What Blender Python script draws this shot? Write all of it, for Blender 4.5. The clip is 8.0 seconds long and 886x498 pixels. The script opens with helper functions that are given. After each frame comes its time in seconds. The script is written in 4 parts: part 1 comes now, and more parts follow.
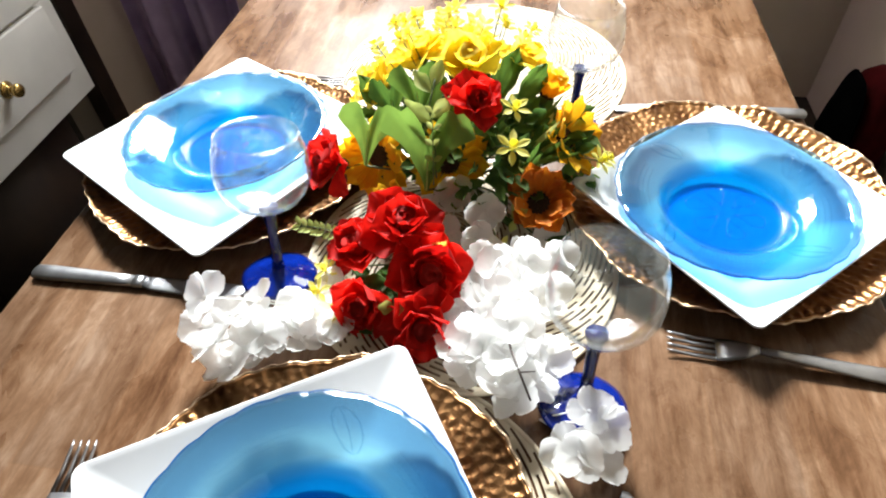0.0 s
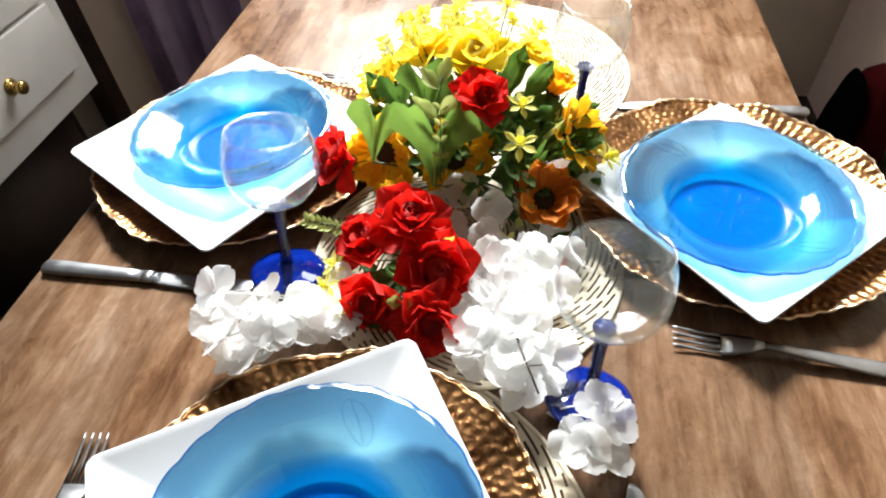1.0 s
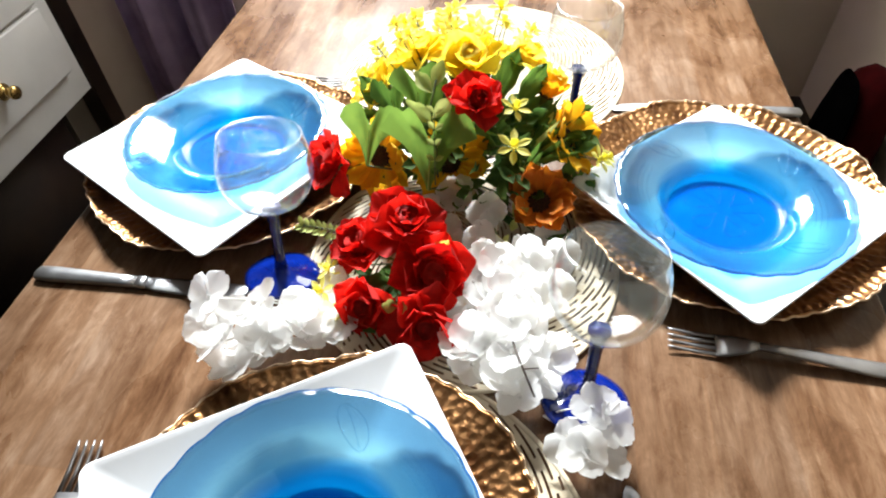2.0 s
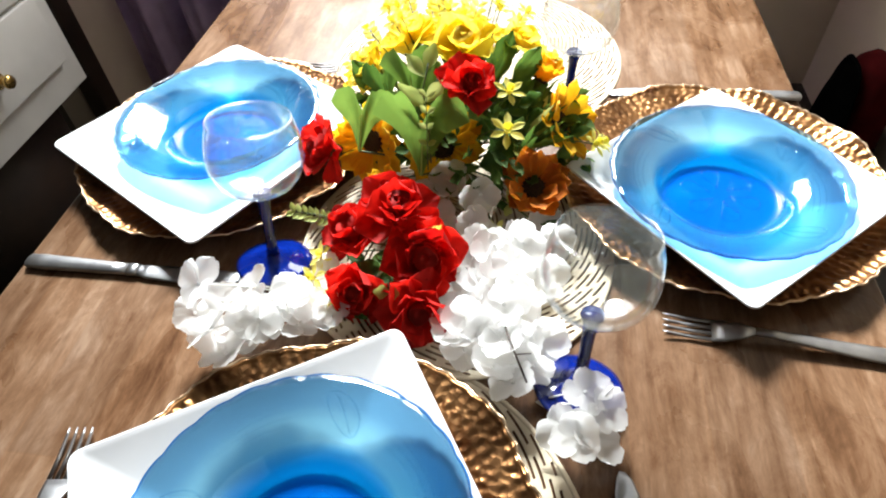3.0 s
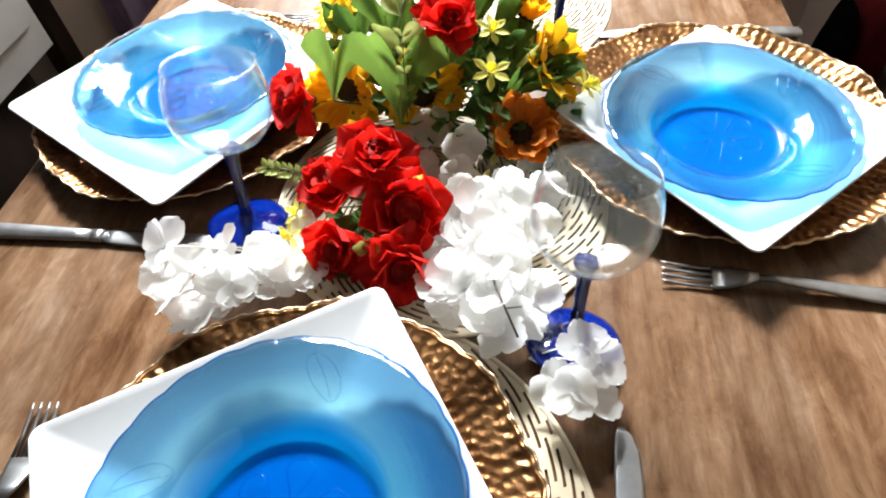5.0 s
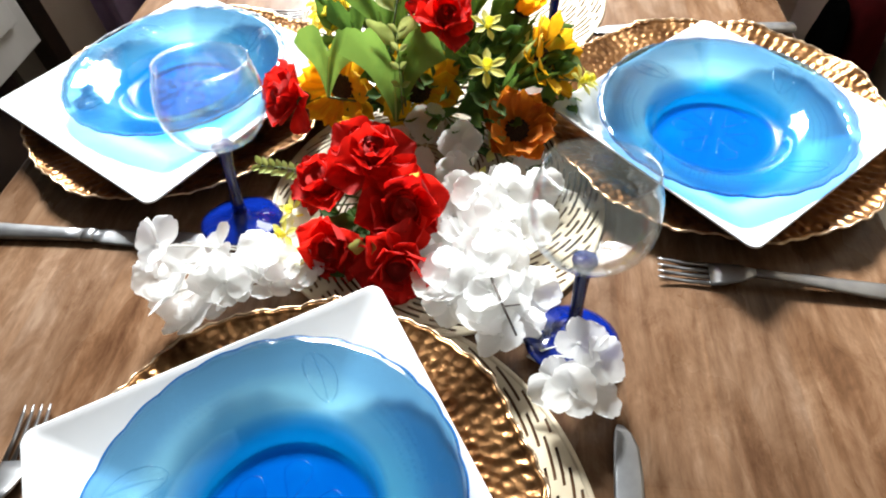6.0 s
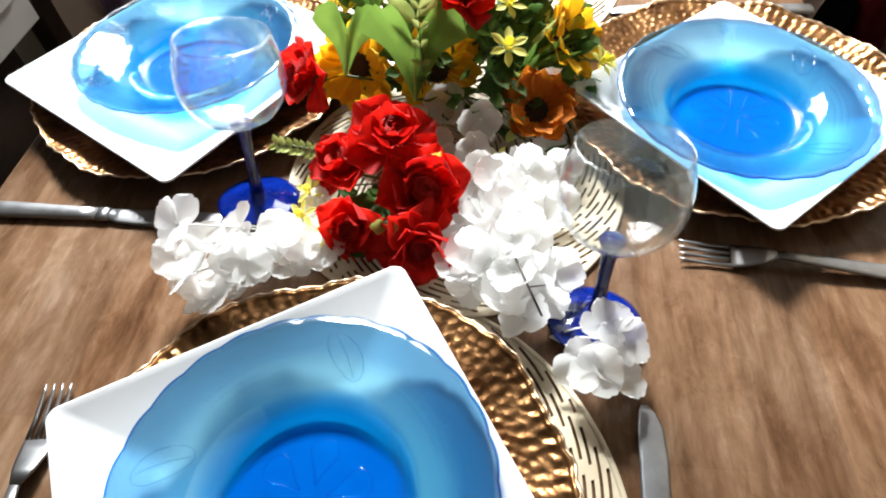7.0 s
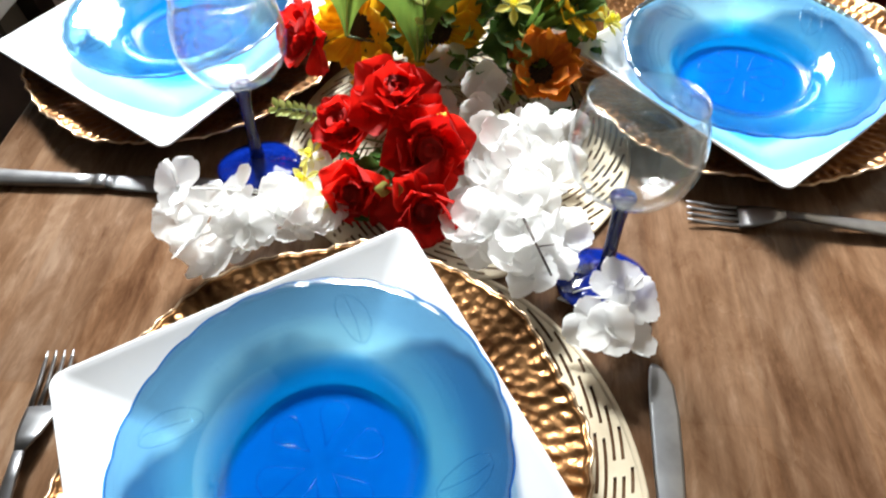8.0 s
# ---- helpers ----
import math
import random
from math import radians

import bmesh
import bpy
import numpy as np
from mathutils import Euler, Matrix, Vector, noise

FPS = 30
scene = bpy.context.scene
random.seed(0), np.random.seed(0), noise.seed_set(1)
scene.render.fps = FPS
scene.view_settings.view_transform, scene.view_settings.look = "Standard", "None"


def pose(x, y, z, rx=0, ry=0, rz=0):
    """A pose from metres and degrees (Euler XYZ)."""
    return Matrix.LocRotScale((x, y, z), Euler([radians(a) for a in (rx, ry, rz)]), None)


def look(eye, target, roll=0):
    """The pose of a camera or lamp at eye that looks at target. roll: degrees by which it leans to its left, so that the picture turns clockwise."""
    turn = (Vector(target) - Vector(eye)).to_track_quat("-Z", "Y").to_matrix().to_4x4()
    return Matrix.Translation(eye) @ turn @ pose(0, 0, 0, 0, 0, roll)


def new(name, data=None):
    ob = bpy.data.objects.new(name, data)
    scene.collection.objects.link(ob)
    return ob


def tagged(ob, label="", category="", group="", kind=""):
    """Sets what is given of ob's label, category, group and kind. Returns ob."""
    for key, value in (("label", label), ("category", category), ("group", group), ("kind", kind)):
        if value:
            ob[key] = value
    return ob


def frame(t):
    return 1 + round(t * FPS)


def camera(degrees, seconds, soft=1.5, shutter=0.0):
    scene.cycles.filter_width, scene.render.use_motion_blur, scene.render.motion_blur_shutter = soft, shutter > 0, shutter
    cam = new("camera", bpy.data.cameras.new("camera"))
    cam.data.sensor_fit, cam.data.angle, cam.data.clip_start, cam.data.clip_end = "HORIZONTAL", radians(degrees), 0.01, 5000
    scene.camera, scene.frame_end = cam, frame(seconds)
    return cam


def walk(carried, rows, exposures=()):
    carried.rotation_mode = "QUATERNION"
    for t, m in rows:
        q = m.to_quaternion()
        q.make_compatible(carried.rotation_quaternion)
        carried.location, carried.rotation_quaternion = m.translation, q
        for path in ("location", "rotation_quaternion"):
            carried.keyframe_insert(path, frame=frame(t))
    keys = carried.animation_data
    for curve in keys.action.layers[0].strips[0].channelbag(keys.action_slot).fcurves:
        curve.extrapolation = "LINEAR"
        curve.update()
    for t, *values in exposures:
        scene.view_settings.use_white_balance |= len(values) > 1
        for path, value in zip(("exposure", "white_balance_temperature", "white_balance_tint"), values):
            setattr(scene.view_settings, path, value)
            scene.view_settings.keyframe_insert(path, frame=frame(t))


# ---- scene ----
cam = camera(72.5, 8.0, soft=2.0, shutter=0.5)
PATH = [
    (0, (0.024, 0.061, 1.213), (-0.233, 1.396, -0.254), -3.4),
    (0.5, (0.019, 0.056, 1.214), (-0.243, 1.392, -0.251), -3.7),
    (1, (0.017, 0.054, 1.215), (-0.236, 1.387, -0.255), -3.2),
    (1.5, (0.015, 0.055, 1.217), (-0.227, 1.396, -0.246), -3.0),
    (3, (0.026, 0.057, 1.207), (-0.219, 1.374, -0.278), -3.7),
    (3.5, (0.025, 0.059, 1.203), (-0.223, 1.361, -0.294), -3.8),
    (4, (0.027, 0.062, 1.194), (-0.207, 1.361, -0.308), -3.7),
    (4.5, (0.031, 0.066, 1.177), (-0.197, 1.317, -0.367), -4.8),
    (6, (0.027, 0.072, 1.17), (-0.165, 1.307, -0.391), -4.6),
    (6.5, (0.015, 0.069, 1.169), (-0.165, 1.286, -0.408), -4.0),
    (7, (0.005, 0.069, 1.167), (-0.167, 1.266, -0.427), -3.8),
    (7.5, (0.003, 0.068, 1.166), (-0.157, 1.258, -0.434), -3.8),
    (8, (-0.005, 0.06, 1.153), (-0.152, 1.209, -0.478), -3.6),
]
walk(cam, [(t, look(eye, target, roll)) for t, eye, target, roll in PATH], exposures=[(0.0, 1.83), (4.0, 1.83), (8.0, 1.74)])

# ---- light ----
SUN_FROM = Vector((-0.24, 1.0, 0.88)).normalized()
world = bpy.data.worlds.new("world")
scene.world = world
world.use_nodes = True
sky = world.node_tree.nodes.new("ShaderNodeTexSky")
sky.sky_type, sky.sun_disc = "NISHITA", False
sky.sun_elevation = math.asin(SUN_FROM.z)
sky.sun_rotation = math.atan2(SUN_FROM.x, SUN_FROM.y)
world.node_tree.links.new(sky.outputs[0], world.node_tree.nodes["Background"].inputs[0])
world.node_tree.nodes["Background"].inputs[1].default_value = 0.03
sun = new("sun", bpy.data.lights.new("sun", "SUN"))
sun.data.energy, sun.data.angle, sun.data.color = 5.0, radians(12), (0.95, 1.0, 1.01)
sun.matrix_world = look(SUN_FROM * 6, (0, 0, 0))
WIN = (-1.0, 0.22, 1.34, 2.58, 2.0)  # x0, x1, z0, z1 and the inner face's y of the far wall
daylight = new("window_daylight", bpy.data.lights.new("window_daylight", "AREA"))
daylight.data.shape, daylight.data.size, daylight.data.size_y = "RECTANGLE", WIN[1] - WIN[0], WIN[3] - WIN[2]
daylight.data.energy, daylight.data.color = 24.0, (0.98, 1.0, 0.98)
daylight.matrix_world = look(((WIN[0] + WIN[1]) / 2, WIN[4] + 0.1, (WIN[2] + WIN[3]) / 2), ((WIN[0] + WIN[1]) / 2, 0, (WIN[2] + WIN[3]) / 2))


# ---- materials ----
def material(name, rough=0.5, metal=0.0):
    m = bpy.data.materials.new(name)
    m.use_nodes = True
    b = m.node_tree.nodes["Principled BSDF"]
    b.inputs["Roughness"].default_value, b.inputs["Metallic"].default_value = rough, metal
    return m, m.node_tree, b


def node(tree, kind, links=(), **values):
    n = tree.nodes.new(kind)
    for key, v in values.items():
        n.inputs[key.replace("_", " ")].default_value = v
    for source, target in links:
        tree.links.new(source, n.inputs[target])
    return n


def ramp(tree, source, stops):
    n = tree.nodes.new("ShaderNodeValToRGB")
    while len(n.color_ramp.elements) < len(stops):
        n.color_ramp.elements.new(0.5)
    for e, (p, c) in zip(n.color_ramp.elements, stops):
        e.position, e.color = p, (*c, 1)
    tree.links.new(source, n.inputs[0])
    return n.outputs[0]


def space(tree, scale=(1, 1, 1), turn=(0, 0, 0)):
    c = tree.nodes.new("ShaderNodeTexCoord")
    n = tree.nodes.new("ShaderNodeMapping")
    n.inputs["Scale"].default_value, n.inputs["Rotation"].default_value = scale, turn
    tree.links.new(c.outputs["Object"], n.inputs[0])
    return n.outputs[0]


def bump(tree, bsdf, height, strength, distance=0.001):
    n = node(tree, "ShaderNodeBump", [(height, "Height")], Strength=strength, Distance=distance)
    tree.links.new(n.outputs[0], bsdf.inputs["Normal"])


def mottled(name, dark, light, scale, rough=0.6, relief=0.15, metal=0.0, fine=6.0):
    """A surface that varies at two scales."""
    m, t, b = material(name, rough, metal)
    big = node(t, "ShaderNodeTexNoise", [(space(t), "Vector")], Scale=scale, Detail=6.0)
    small = node(t, "ShaderNodeTexNoise", [(space(t), "Vector")], Scale=scale * fine, Detail=4.0)
    t.links.new(ramp(t, big.outputs[0], [(0.3, dark), (0.7, light)]), b.inputs["Base Color"])
    bump(t, b, small.outputs[0], relief)
    return m


def petal_cloth(name, dark, light, glow=0.35, scale=90.0):
    """Thin dyed cloth: lets some light through, darker and lighter by piece."""
    m, t, b = material(name, 0.75)
    info = t.nodes.new("ShaderNodeObjectInfo")
    tex = node(t, "ShaderNodeTexNoise", [(space(t), "Vector")], Scale=scale, Detail=4.0)
    both = node(t, "ShaderNodeMath", [(tex.outputs[0], 0)])
    both.operation = "MULTIPLY_ADD"
    both.inputs[1].default_value = 0.7
    half = node(t, "ShaderNodeMath", [(info.outputs["Random"], 0)])
    half.operation = "MULTIPLY"
    half.inputs[1].default_value = 0.35
    t.links.new(half.outputs[0], both.inputs[2])
    colour = ramp(t, both.outputs[0], [(0.3, dark), (0.72, light)])
    t.links.new(colour, b.inputs["Base Color"])
    weave = node(t, "ShaderNodeTexNoise", [(space(t, (1, 1, 1)), "Vector")], Scale=scale * 9, Detail=2.0)
    bump(t, b, weave.outputs[0], 0.2, 0.0005)
    thin = node(t, "ShaderNodeBsdfTranslucent", [(colour, "Color")])
    mix = node(t, "ShaderNodeMixShader", [(b.outputs[0], 1), (thin.outputs[0], 2)])
    mix.inputs[0].default_value = glow
    t.links.new(mix.outputs[0], t.nodes["Material Output"].inputs[0])
    return m


def clear_glass(name, tint, rough=0.02, well=None, shine=0.04, ripple_by=0.08, haze=0.0):
    """Thin glass: a tint for what passes, gloss by Fresnel. well: stops of (radius, tint), deep at the thicker middle,
    with light and shade on slope and rim put into the tint. haze: a pale veil in place of milky reflections.
    """
    m = bpy.data.materials.new(name)
    m.use_nodes = True
    t = m.node_tree
    t.nodes.remove(t.nodes["Principled BSDF"])
    see = node(t, "ShaderNodeBsdfTransparent", Color=(*tint, 1))
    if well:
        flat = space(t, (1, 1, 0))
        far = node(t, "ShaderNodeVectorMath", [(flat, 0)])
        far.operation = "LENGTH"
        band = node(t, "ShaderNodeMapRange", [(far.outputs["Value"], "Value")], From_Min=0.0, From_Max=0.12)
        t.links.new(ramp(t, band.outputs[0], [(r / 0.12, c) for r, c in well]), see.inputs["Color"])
    gloss = node(t, "ShaderNodeBsdfGlossy", Roughness=rough)
    wave = node(t, "ShaderNodeTexNoise", [(space(t), "Vector")], Scale=28.0, Detail=3.0)
    ripple = node(t, "ShaderNodeBump", [(wave.outputs[0], "Height")], Strength=ripple_by, Distance=0.002)
    t.links.new(ripple.outputs[0], gloss.inputs["Normal"])
    slant = node(t, "ShaderNodeLayerWeight", Blend=0.5)
    steep = node(t, "ShaderNodeMath", [(slant.outputs["Facing"], 0)])
    steep.operation = "POWER"
    steep.inputs[1].default_value = 4.0
    edge = node(t, "ShaderNodeMapRange", [(steep.outputs[0], "Value")], To_Min=shine, To_Max=0.95)
    if well:  # the pressed middle mirrors softly; its gloss is also cut to drop the sun's glint
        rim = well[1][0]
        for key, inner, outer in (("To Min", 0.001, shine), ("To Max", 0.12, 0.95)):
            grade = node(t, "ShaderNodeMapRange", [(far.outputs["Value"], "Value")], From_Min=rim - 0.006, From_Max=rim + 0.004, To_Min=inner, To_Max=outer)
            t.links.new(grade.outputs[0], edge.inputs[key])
        well_rough = node(t, "ShaderNodeMapRange", [(far.outputs["Value"], "Value")], From_Min=rim - 0.006, From_Max=rim + 0.004, To_Min=0.28, To_Max=rough)
        t.links.new(well_rough.outputs[0], gloss.inputs["Roughness"])
    mix = node(t, "ShaderNodeMixShader", [(edge.outputs[0], 0), (see.outputs[0], 1), (gloss.outputs[0], 2)])
    last = mix
    # Whitish film mixed in to imitate the milky reflections on the bowls.
    if haze:
        uneven = node(t, "ShaderNodeTexNoise", [(space(t), "Vector")], Scale=35.0, Detail=3.0)
        amount = node(t, "ShaderNodeMapRange", [(uneven.outputs[0], "Value")], From_Min=0.3, From_Max=0.7, To_Min=haze * 0.6, To_Max=haze * 1.4)
        veil = node(t, "ShaderNodeBsdfTranslucent", Color=(0.84, 0.93, 0.86, 1))
        last = node(t, "ShaderNodeMixShader", [(amount.outputs[0], 0), (mix.outputs[0], 1), (veil.outputs[0], 2)])
    t.links.new(last.outputs[0], t.nodes["Material Output"].inputs[0])
    return m


def cobalt_glass():
    """Deep blue glass, thick enough to swallow most of what passes."""
    m, t, b = material("cobalt_glass", 0.06)
    tex = node(t, "ShaderNodeTexNoise", [(space(t), "Vector")], Scale=40.0, Detail=3.0)
    t.links.new(ramp(t, tex.outputs[0], [(0.3, (0.0006, 0.004, 0.06)), (0.7, (0.002, 0.013, 0.15))]), b.inputs["Base Color"])
    clear = node(t, "ShaderNodeBsdfTransparent", Color=(0.05, 0.22, 0.92, 1))
    mix = node(t, "ShaderNodeMixShader", [(b.outputs[0], 1), (clear.outputs[0], 2)])
    mix.inputs[0].default_value = 0.08
    t.links.new(mix.outputs[0], t.nodes["Material Output"].inputs[0])
    return m


def wood():
    m, t, b = material("brown_wood", 0.24)
    streak = node(t, "ShaderNodeTexNoise", [(space(t, (11, 1.0, 2), (0, 0, 0.03)), "Vector")], Scale=3.4, Detail=6.0, Roughness=0.55, Distortion=1.3)
    fine = node(t, "ShaderNodeTexNoise", [(space(t, (70, 7, 10), (0, 0, 0.04)), "Vector")], Scale=2.0, Detail=9.0, Distortion=0.4)
    cloud = node(t, "ShaderNodeTexNoise", [(space(t, (3.2, 1.5, 1), (0, 0, 0.3)), "Vector")], Scale=3.2, Detail=5.0, Distortion=0.8)
    add = node(t, "ShaderNodeMix", [(streak.outputs[0], 2), (cloud.outputs[0], 3)])
    add.inputs[0].default_value = 0.52
    base = ramp(t, add.outputs[0], [(0.36, (0.052, 0.023, 0.011)), (0.445, (0.104, 0.052, 0.026)), (0.53, (0.160, 0.092, 0.053)), (0.63, (0.240, 0.160, 0.108))])
    blotch = node(t, "ShaderNodeTexNoise", [(space(t, (11, 5.5, 4), (0, 0, 0.25)), "Vector")], Scale=3.0, Detail=9.0, Roughness=0.72, Distortion=0.6)
    pores = node(t, "ShaderNodeTexNoise", [(space(t, (120, 28, 40), (0, 0, 0.08)), "Vector")], Scale=2.0, Detail=5.0)
    both = node(t, "ShaderNodeMix", [(add.outputs[0], 2), (blotch.outputs[0], 3)])
    both.inputs[0].default_value = 0.42
    base.node.id_data.links.new(both.outputs[0], base.node.inputs[0])
    lines = ramp(t, fine.outputs[0], [(0.35, (0.55, 0.48, 0.42)), (0.6, (1, 1, 1))])
    mul = t.nodes.new("ShaderNodeMix")
    mul.data_type, mul.blend_type = "RGBA", "MULTIPLY"
    mul.inputs[0].default_value = 0.38
    t.links.new(base, mul.inputs[6])
    t.links.new(lines, mul.inputs[7])
    stave = node(t, "ShaderNodeTexBrick", [(space(t, (1, 1, 1), (0, 0, math.pi / 2)), "Vector")], Scale=1.0, Mortar_Size=0.0006, Brick_Width=0.42, Row_Height=0.062, Bias=0.0)
    for key, c in (("Color1", (0.80, 0.80, 0.82, 1)), ("Color2", (1.16, 1.12, 1.06, 1)), ("Mortar", (0.95, 0.88, 0.80, 1))):
        stave.inputs[key].default_value = c
    tone = t.nodes.new("ShaderNodeMix")
    tone.data_type, tone.blend_type = "RGBA", "MULTIPLY"
    tone.inputs[0].default_value = 0.7
    speck = t.nodes.new("ShaderNodeMix")
    speck.data_type, speck.blend_type = "RGBA", "MULTIPLY"
    speck.inputs[0].default_value = 0.32
    t.links.new(mul.outputs[2], speck.inputs[6])
    t.links.new(ramp(t, pores.outputs[0], [(0.36, (0.62, 0.55, 0.50)), (0.50, (1, 1, 1)), (0.66, (1.0, 1.0, 1.0)), (0.74, (1.25, 1.22, 1.18))]), speck.inputs[7])
    t.links.new(speck.outputs[2], tone.inputs[6])
    t.links.new(stave.outputs["Color"], tone.inputs[7])
    t.links.new(tone.outputs[2], b.inputs["Base Color"])
    dull = node(t, "ShaderNodeMapRange", [(cloud.outputs[0], "Value")], From_Min=0.3, From_Max=0.7, To_Min=0.22, To_Max=0.36)
    t.links.new(dull.outputs[0], b.inputs["Roughness"])
    b.inputs["Specular IOR Level"].default_value = 0.22
    bump(t, b, pores.outputs[0], 0.2, 0.0006)
    return m


def hammered_gold():
    m, t, b = material("bronze_gold", 0.34, 1.0)
    cells = node(t, "ShaderNodeTexVoronoi", [(space(t), "Vector")], Scale=150.0)
    stain = node(t, "ShaderNodeTexNoise", [(space(t), "Vector")], Scale=45.0, Detail=5.0)
    t.links.new(ramp(t, stain.outputs[0], [(0.3, (0.11, 0.044, 0.018)), (0.7, (0.45, 0.230, 0.095))]), b.inputs["Base Color"])
    bump(t, b, cells.outputs[0], 0.42, 0.002)
    return m


WOOD = wood()
GOLD = hammered_gold()
CHAMPAGNE = mottled("sunlit_gold_rim", (0.30, 0.19, 0.11), (0.66, 0.50, 0.34), 120.0, 0.38, 0.3, 1.0)
CHINA = mottled("white_china", (0.58, 0.585, 0.60), (0.64, 0.645, 0.66), 14.0, 0.34, 0.01)
# Pale ring and darker rim put light and shade into the tint.
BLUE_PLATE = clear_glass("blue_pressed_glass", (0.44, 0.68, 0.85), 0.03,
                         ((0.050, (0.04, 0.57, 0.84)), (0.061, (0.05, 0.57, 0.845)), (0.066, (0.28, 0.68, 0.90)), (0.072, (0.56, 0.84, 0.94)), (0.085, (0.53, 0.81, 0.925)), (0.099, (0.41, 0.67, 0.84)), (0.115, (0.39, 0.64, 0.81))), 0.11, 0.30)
RIM_BLUE = clear_glass("thick_blue_edge_glass", (0.20, 0.52, 0.82), 0.35, shine=0.015)
PRESSED = clear_glass("pressed_relief_glass", (0.86, 0.93, 0.98), 0.08, shine=0.02)
CLEAR = clear_glass("clear_glass", (0.985, 0.988, 0.988), shine=0.06, haze=0.013)
LIP = clear_glass("ground_glass_lip", (0.97, 0.98, 0.98), 0.15, shine=0.08)
BLUE_STEM = cobalt_glass()
STEEL = mottled("brushed_steel", (0.24, 0.24, 0.25), (0.38, 0.38, 0.39), 40.0, 0.36, 0.08, 1.0)
MAT = mottled("cream_vinyl", (0.46, 0.38, 0.27), (0.58, 0.50, 0.37), 30.0, 0.6, 0.2)
MAT.node_tree.nodes["Principled BSDF"].inputs["Specular IOR Level"].default_value = 0.2
RED = petal_cloth("red_cloth", (0.34, 0.002, 0.003), (0.86, 0.020, 0.011), 0.48, 60.0)
WHITE = petal_cloth("white_cloth", (0.92, 0.92, 0.91), (0.96, 0.96, 0.955), 0.70)
YELLOW = petal_cloth("yellow_cloth", (0.92, 0.66, 0.02), (0.96, 0.86, 0.12), 0.62)
AMBER = petal_cloth("amber_cloth", (0.80, 0.36, 0.008), (0.92, 0.60, 0.025), 0.45)
PALE = petal_cloth("pale_yellow_cloth", (0.88, 0.80, 0.12), (0.94, 0.90, 0.30), 0.55)
ORANGE = petal_cloth("orange_cloth", (0.40, 0.085, 0.004), (0.66, 0.21, 0.010), 0.35)
SEEDS = mottled("brown_seeds", (0.015, 0.008, 0.005), (0.06, 0.03, 0.012), 400.0, 0.9, 1.0)
LEAF = petal_cloth("leaf_green", (0.055, 0.12, 0.02), (0.17, 0.28, 0.05), 0.55, 45.0)
DARK_LEAF = petal_cloth("dark_leaf_green", (0.035, 0.09, 0.018), (0.12, 0.21, 0.05), 0.45, 60.0)
LIME = petal_cloth("lime_green", (0.36, 0.42, 0.10), (0.55, 0.60, 0.20), 0.35)
STEM = mottled("stem_green", (0.05, 0.08, 0.02), (0.10, 0.14, 0.04), 80.0, 0.6)
WIRE = mottled("white_stem", (0.65, 0.65, 0.60), (0.78, 0.78, 0.74), 80.0, 0.5)
BRASS = mottled("brass", (0.55, 0.36, 0.10), (0.75, 0.52, 0.2), 60.0, 0.25, 0.05, 1.0)
PAINT = mottled("white_paint", (0.68, 0.665, 0.64), (0.78, 0.765, 0.74), 9.0, 0.45, 0.05)
# Side wall, unseen near wall and unseen ceiling are darkened to cut bounced light.
WALL = mottled("dimmed_beige_wall", (0.15, 0.13, 0.105), (0.19, 0.165, 0.13), 3.0, 0.8, 0.1, 0.0, 30.0)
DIM_WALL = mottled("dim_unseen_wall", (0.040, 0.032, 0.026), (0.058, 0.048, 0.038), 3.0, 0.85, 0.1, 0.0, 30.0)
CREAM = mottled("cream_wall_paint", (0.72, 0.63, 0.50), (0.80, 0.71, 0.57), 3.0, 0.8, 0.1, 0.0, 30.0)
CEIL = mottled("dim_unseen_ceiling", (0.070, 0.067, 0.064), (0.088, 0.085, 0.082), 3.0, 0.9, 0.1, 0.0, 30.0)
FLOOR = mottled("dark_floor", (0.022, 0.018, 0.014), (0.045, 0.037, 0.028), 2.5, 0.5, 0.1, 0.0, 30.0)
CURTAIN = mottled("purple_cloth", (0.46, 0.34, 0.60), (0.64, 0.50, 0.76), 12.0, 0.85, 0.4, 0.0, 40.0)
WOOD_AND_SHADE = mottled("dark_wood_and_shade", (0.02, 0.011, 0.008), (0.045, 0.025, 0.016), 8.0, 0.55)
BAG_RED = mottled("dark_red_cloth", (0.035, 0.0015, 0.002), (0.065, 0.003, 0.004), 20.0, 0.95, 0.3)
BAG_RED.node_tree.nodes["Principled BSDF"].inputs["Specular IOR Level"].default_value = 0.1
BAG_BLACK = mottled("black_cloth", (0.0015, 0.0015, 0.0015), (0.003, 0.003, 0.003), 20.0, 1.0, 0.3)

BAG_BLACK.node_tree.nodes["Principled BSDF"].inputs["Specular IOR Level"].default_value = 0.0


# ---- builders ----
def finish(bm, name, mat, smooth=True):
    bmesh.ops.recalc_face_normals(bm, faces=bm.faces)
    me = bpy.data.meshes.new(name)
    bm.to_mesh(me)
    bm.free()
    for p in me.polygons:
        p.use_smooth = smooth
    me.materials.append(mat)
    return me


def part(name, shape, mat, parent, label="", m=None, smooth=True):
    """Links one mesh under a thing or a part. shape: a bmesh, or a mesh that several share."""
    me = shape if isinstance(shape, bpy.types.Mesh) else finish(shape, name, mat, smooth)
    ob = new(name, me)
    ob.parent = parent
    if m is not None:
        ob.matrix_basis = m
    return tagged(ob, label)


def thing(name, label, category, m=None, group="", kind=""):
    ob = new(name)
    ob.empty_display_size = 0.05
    if m is not None:
        ob.matrix_basis = m
    return tagged(ob, label, category, group, kind)


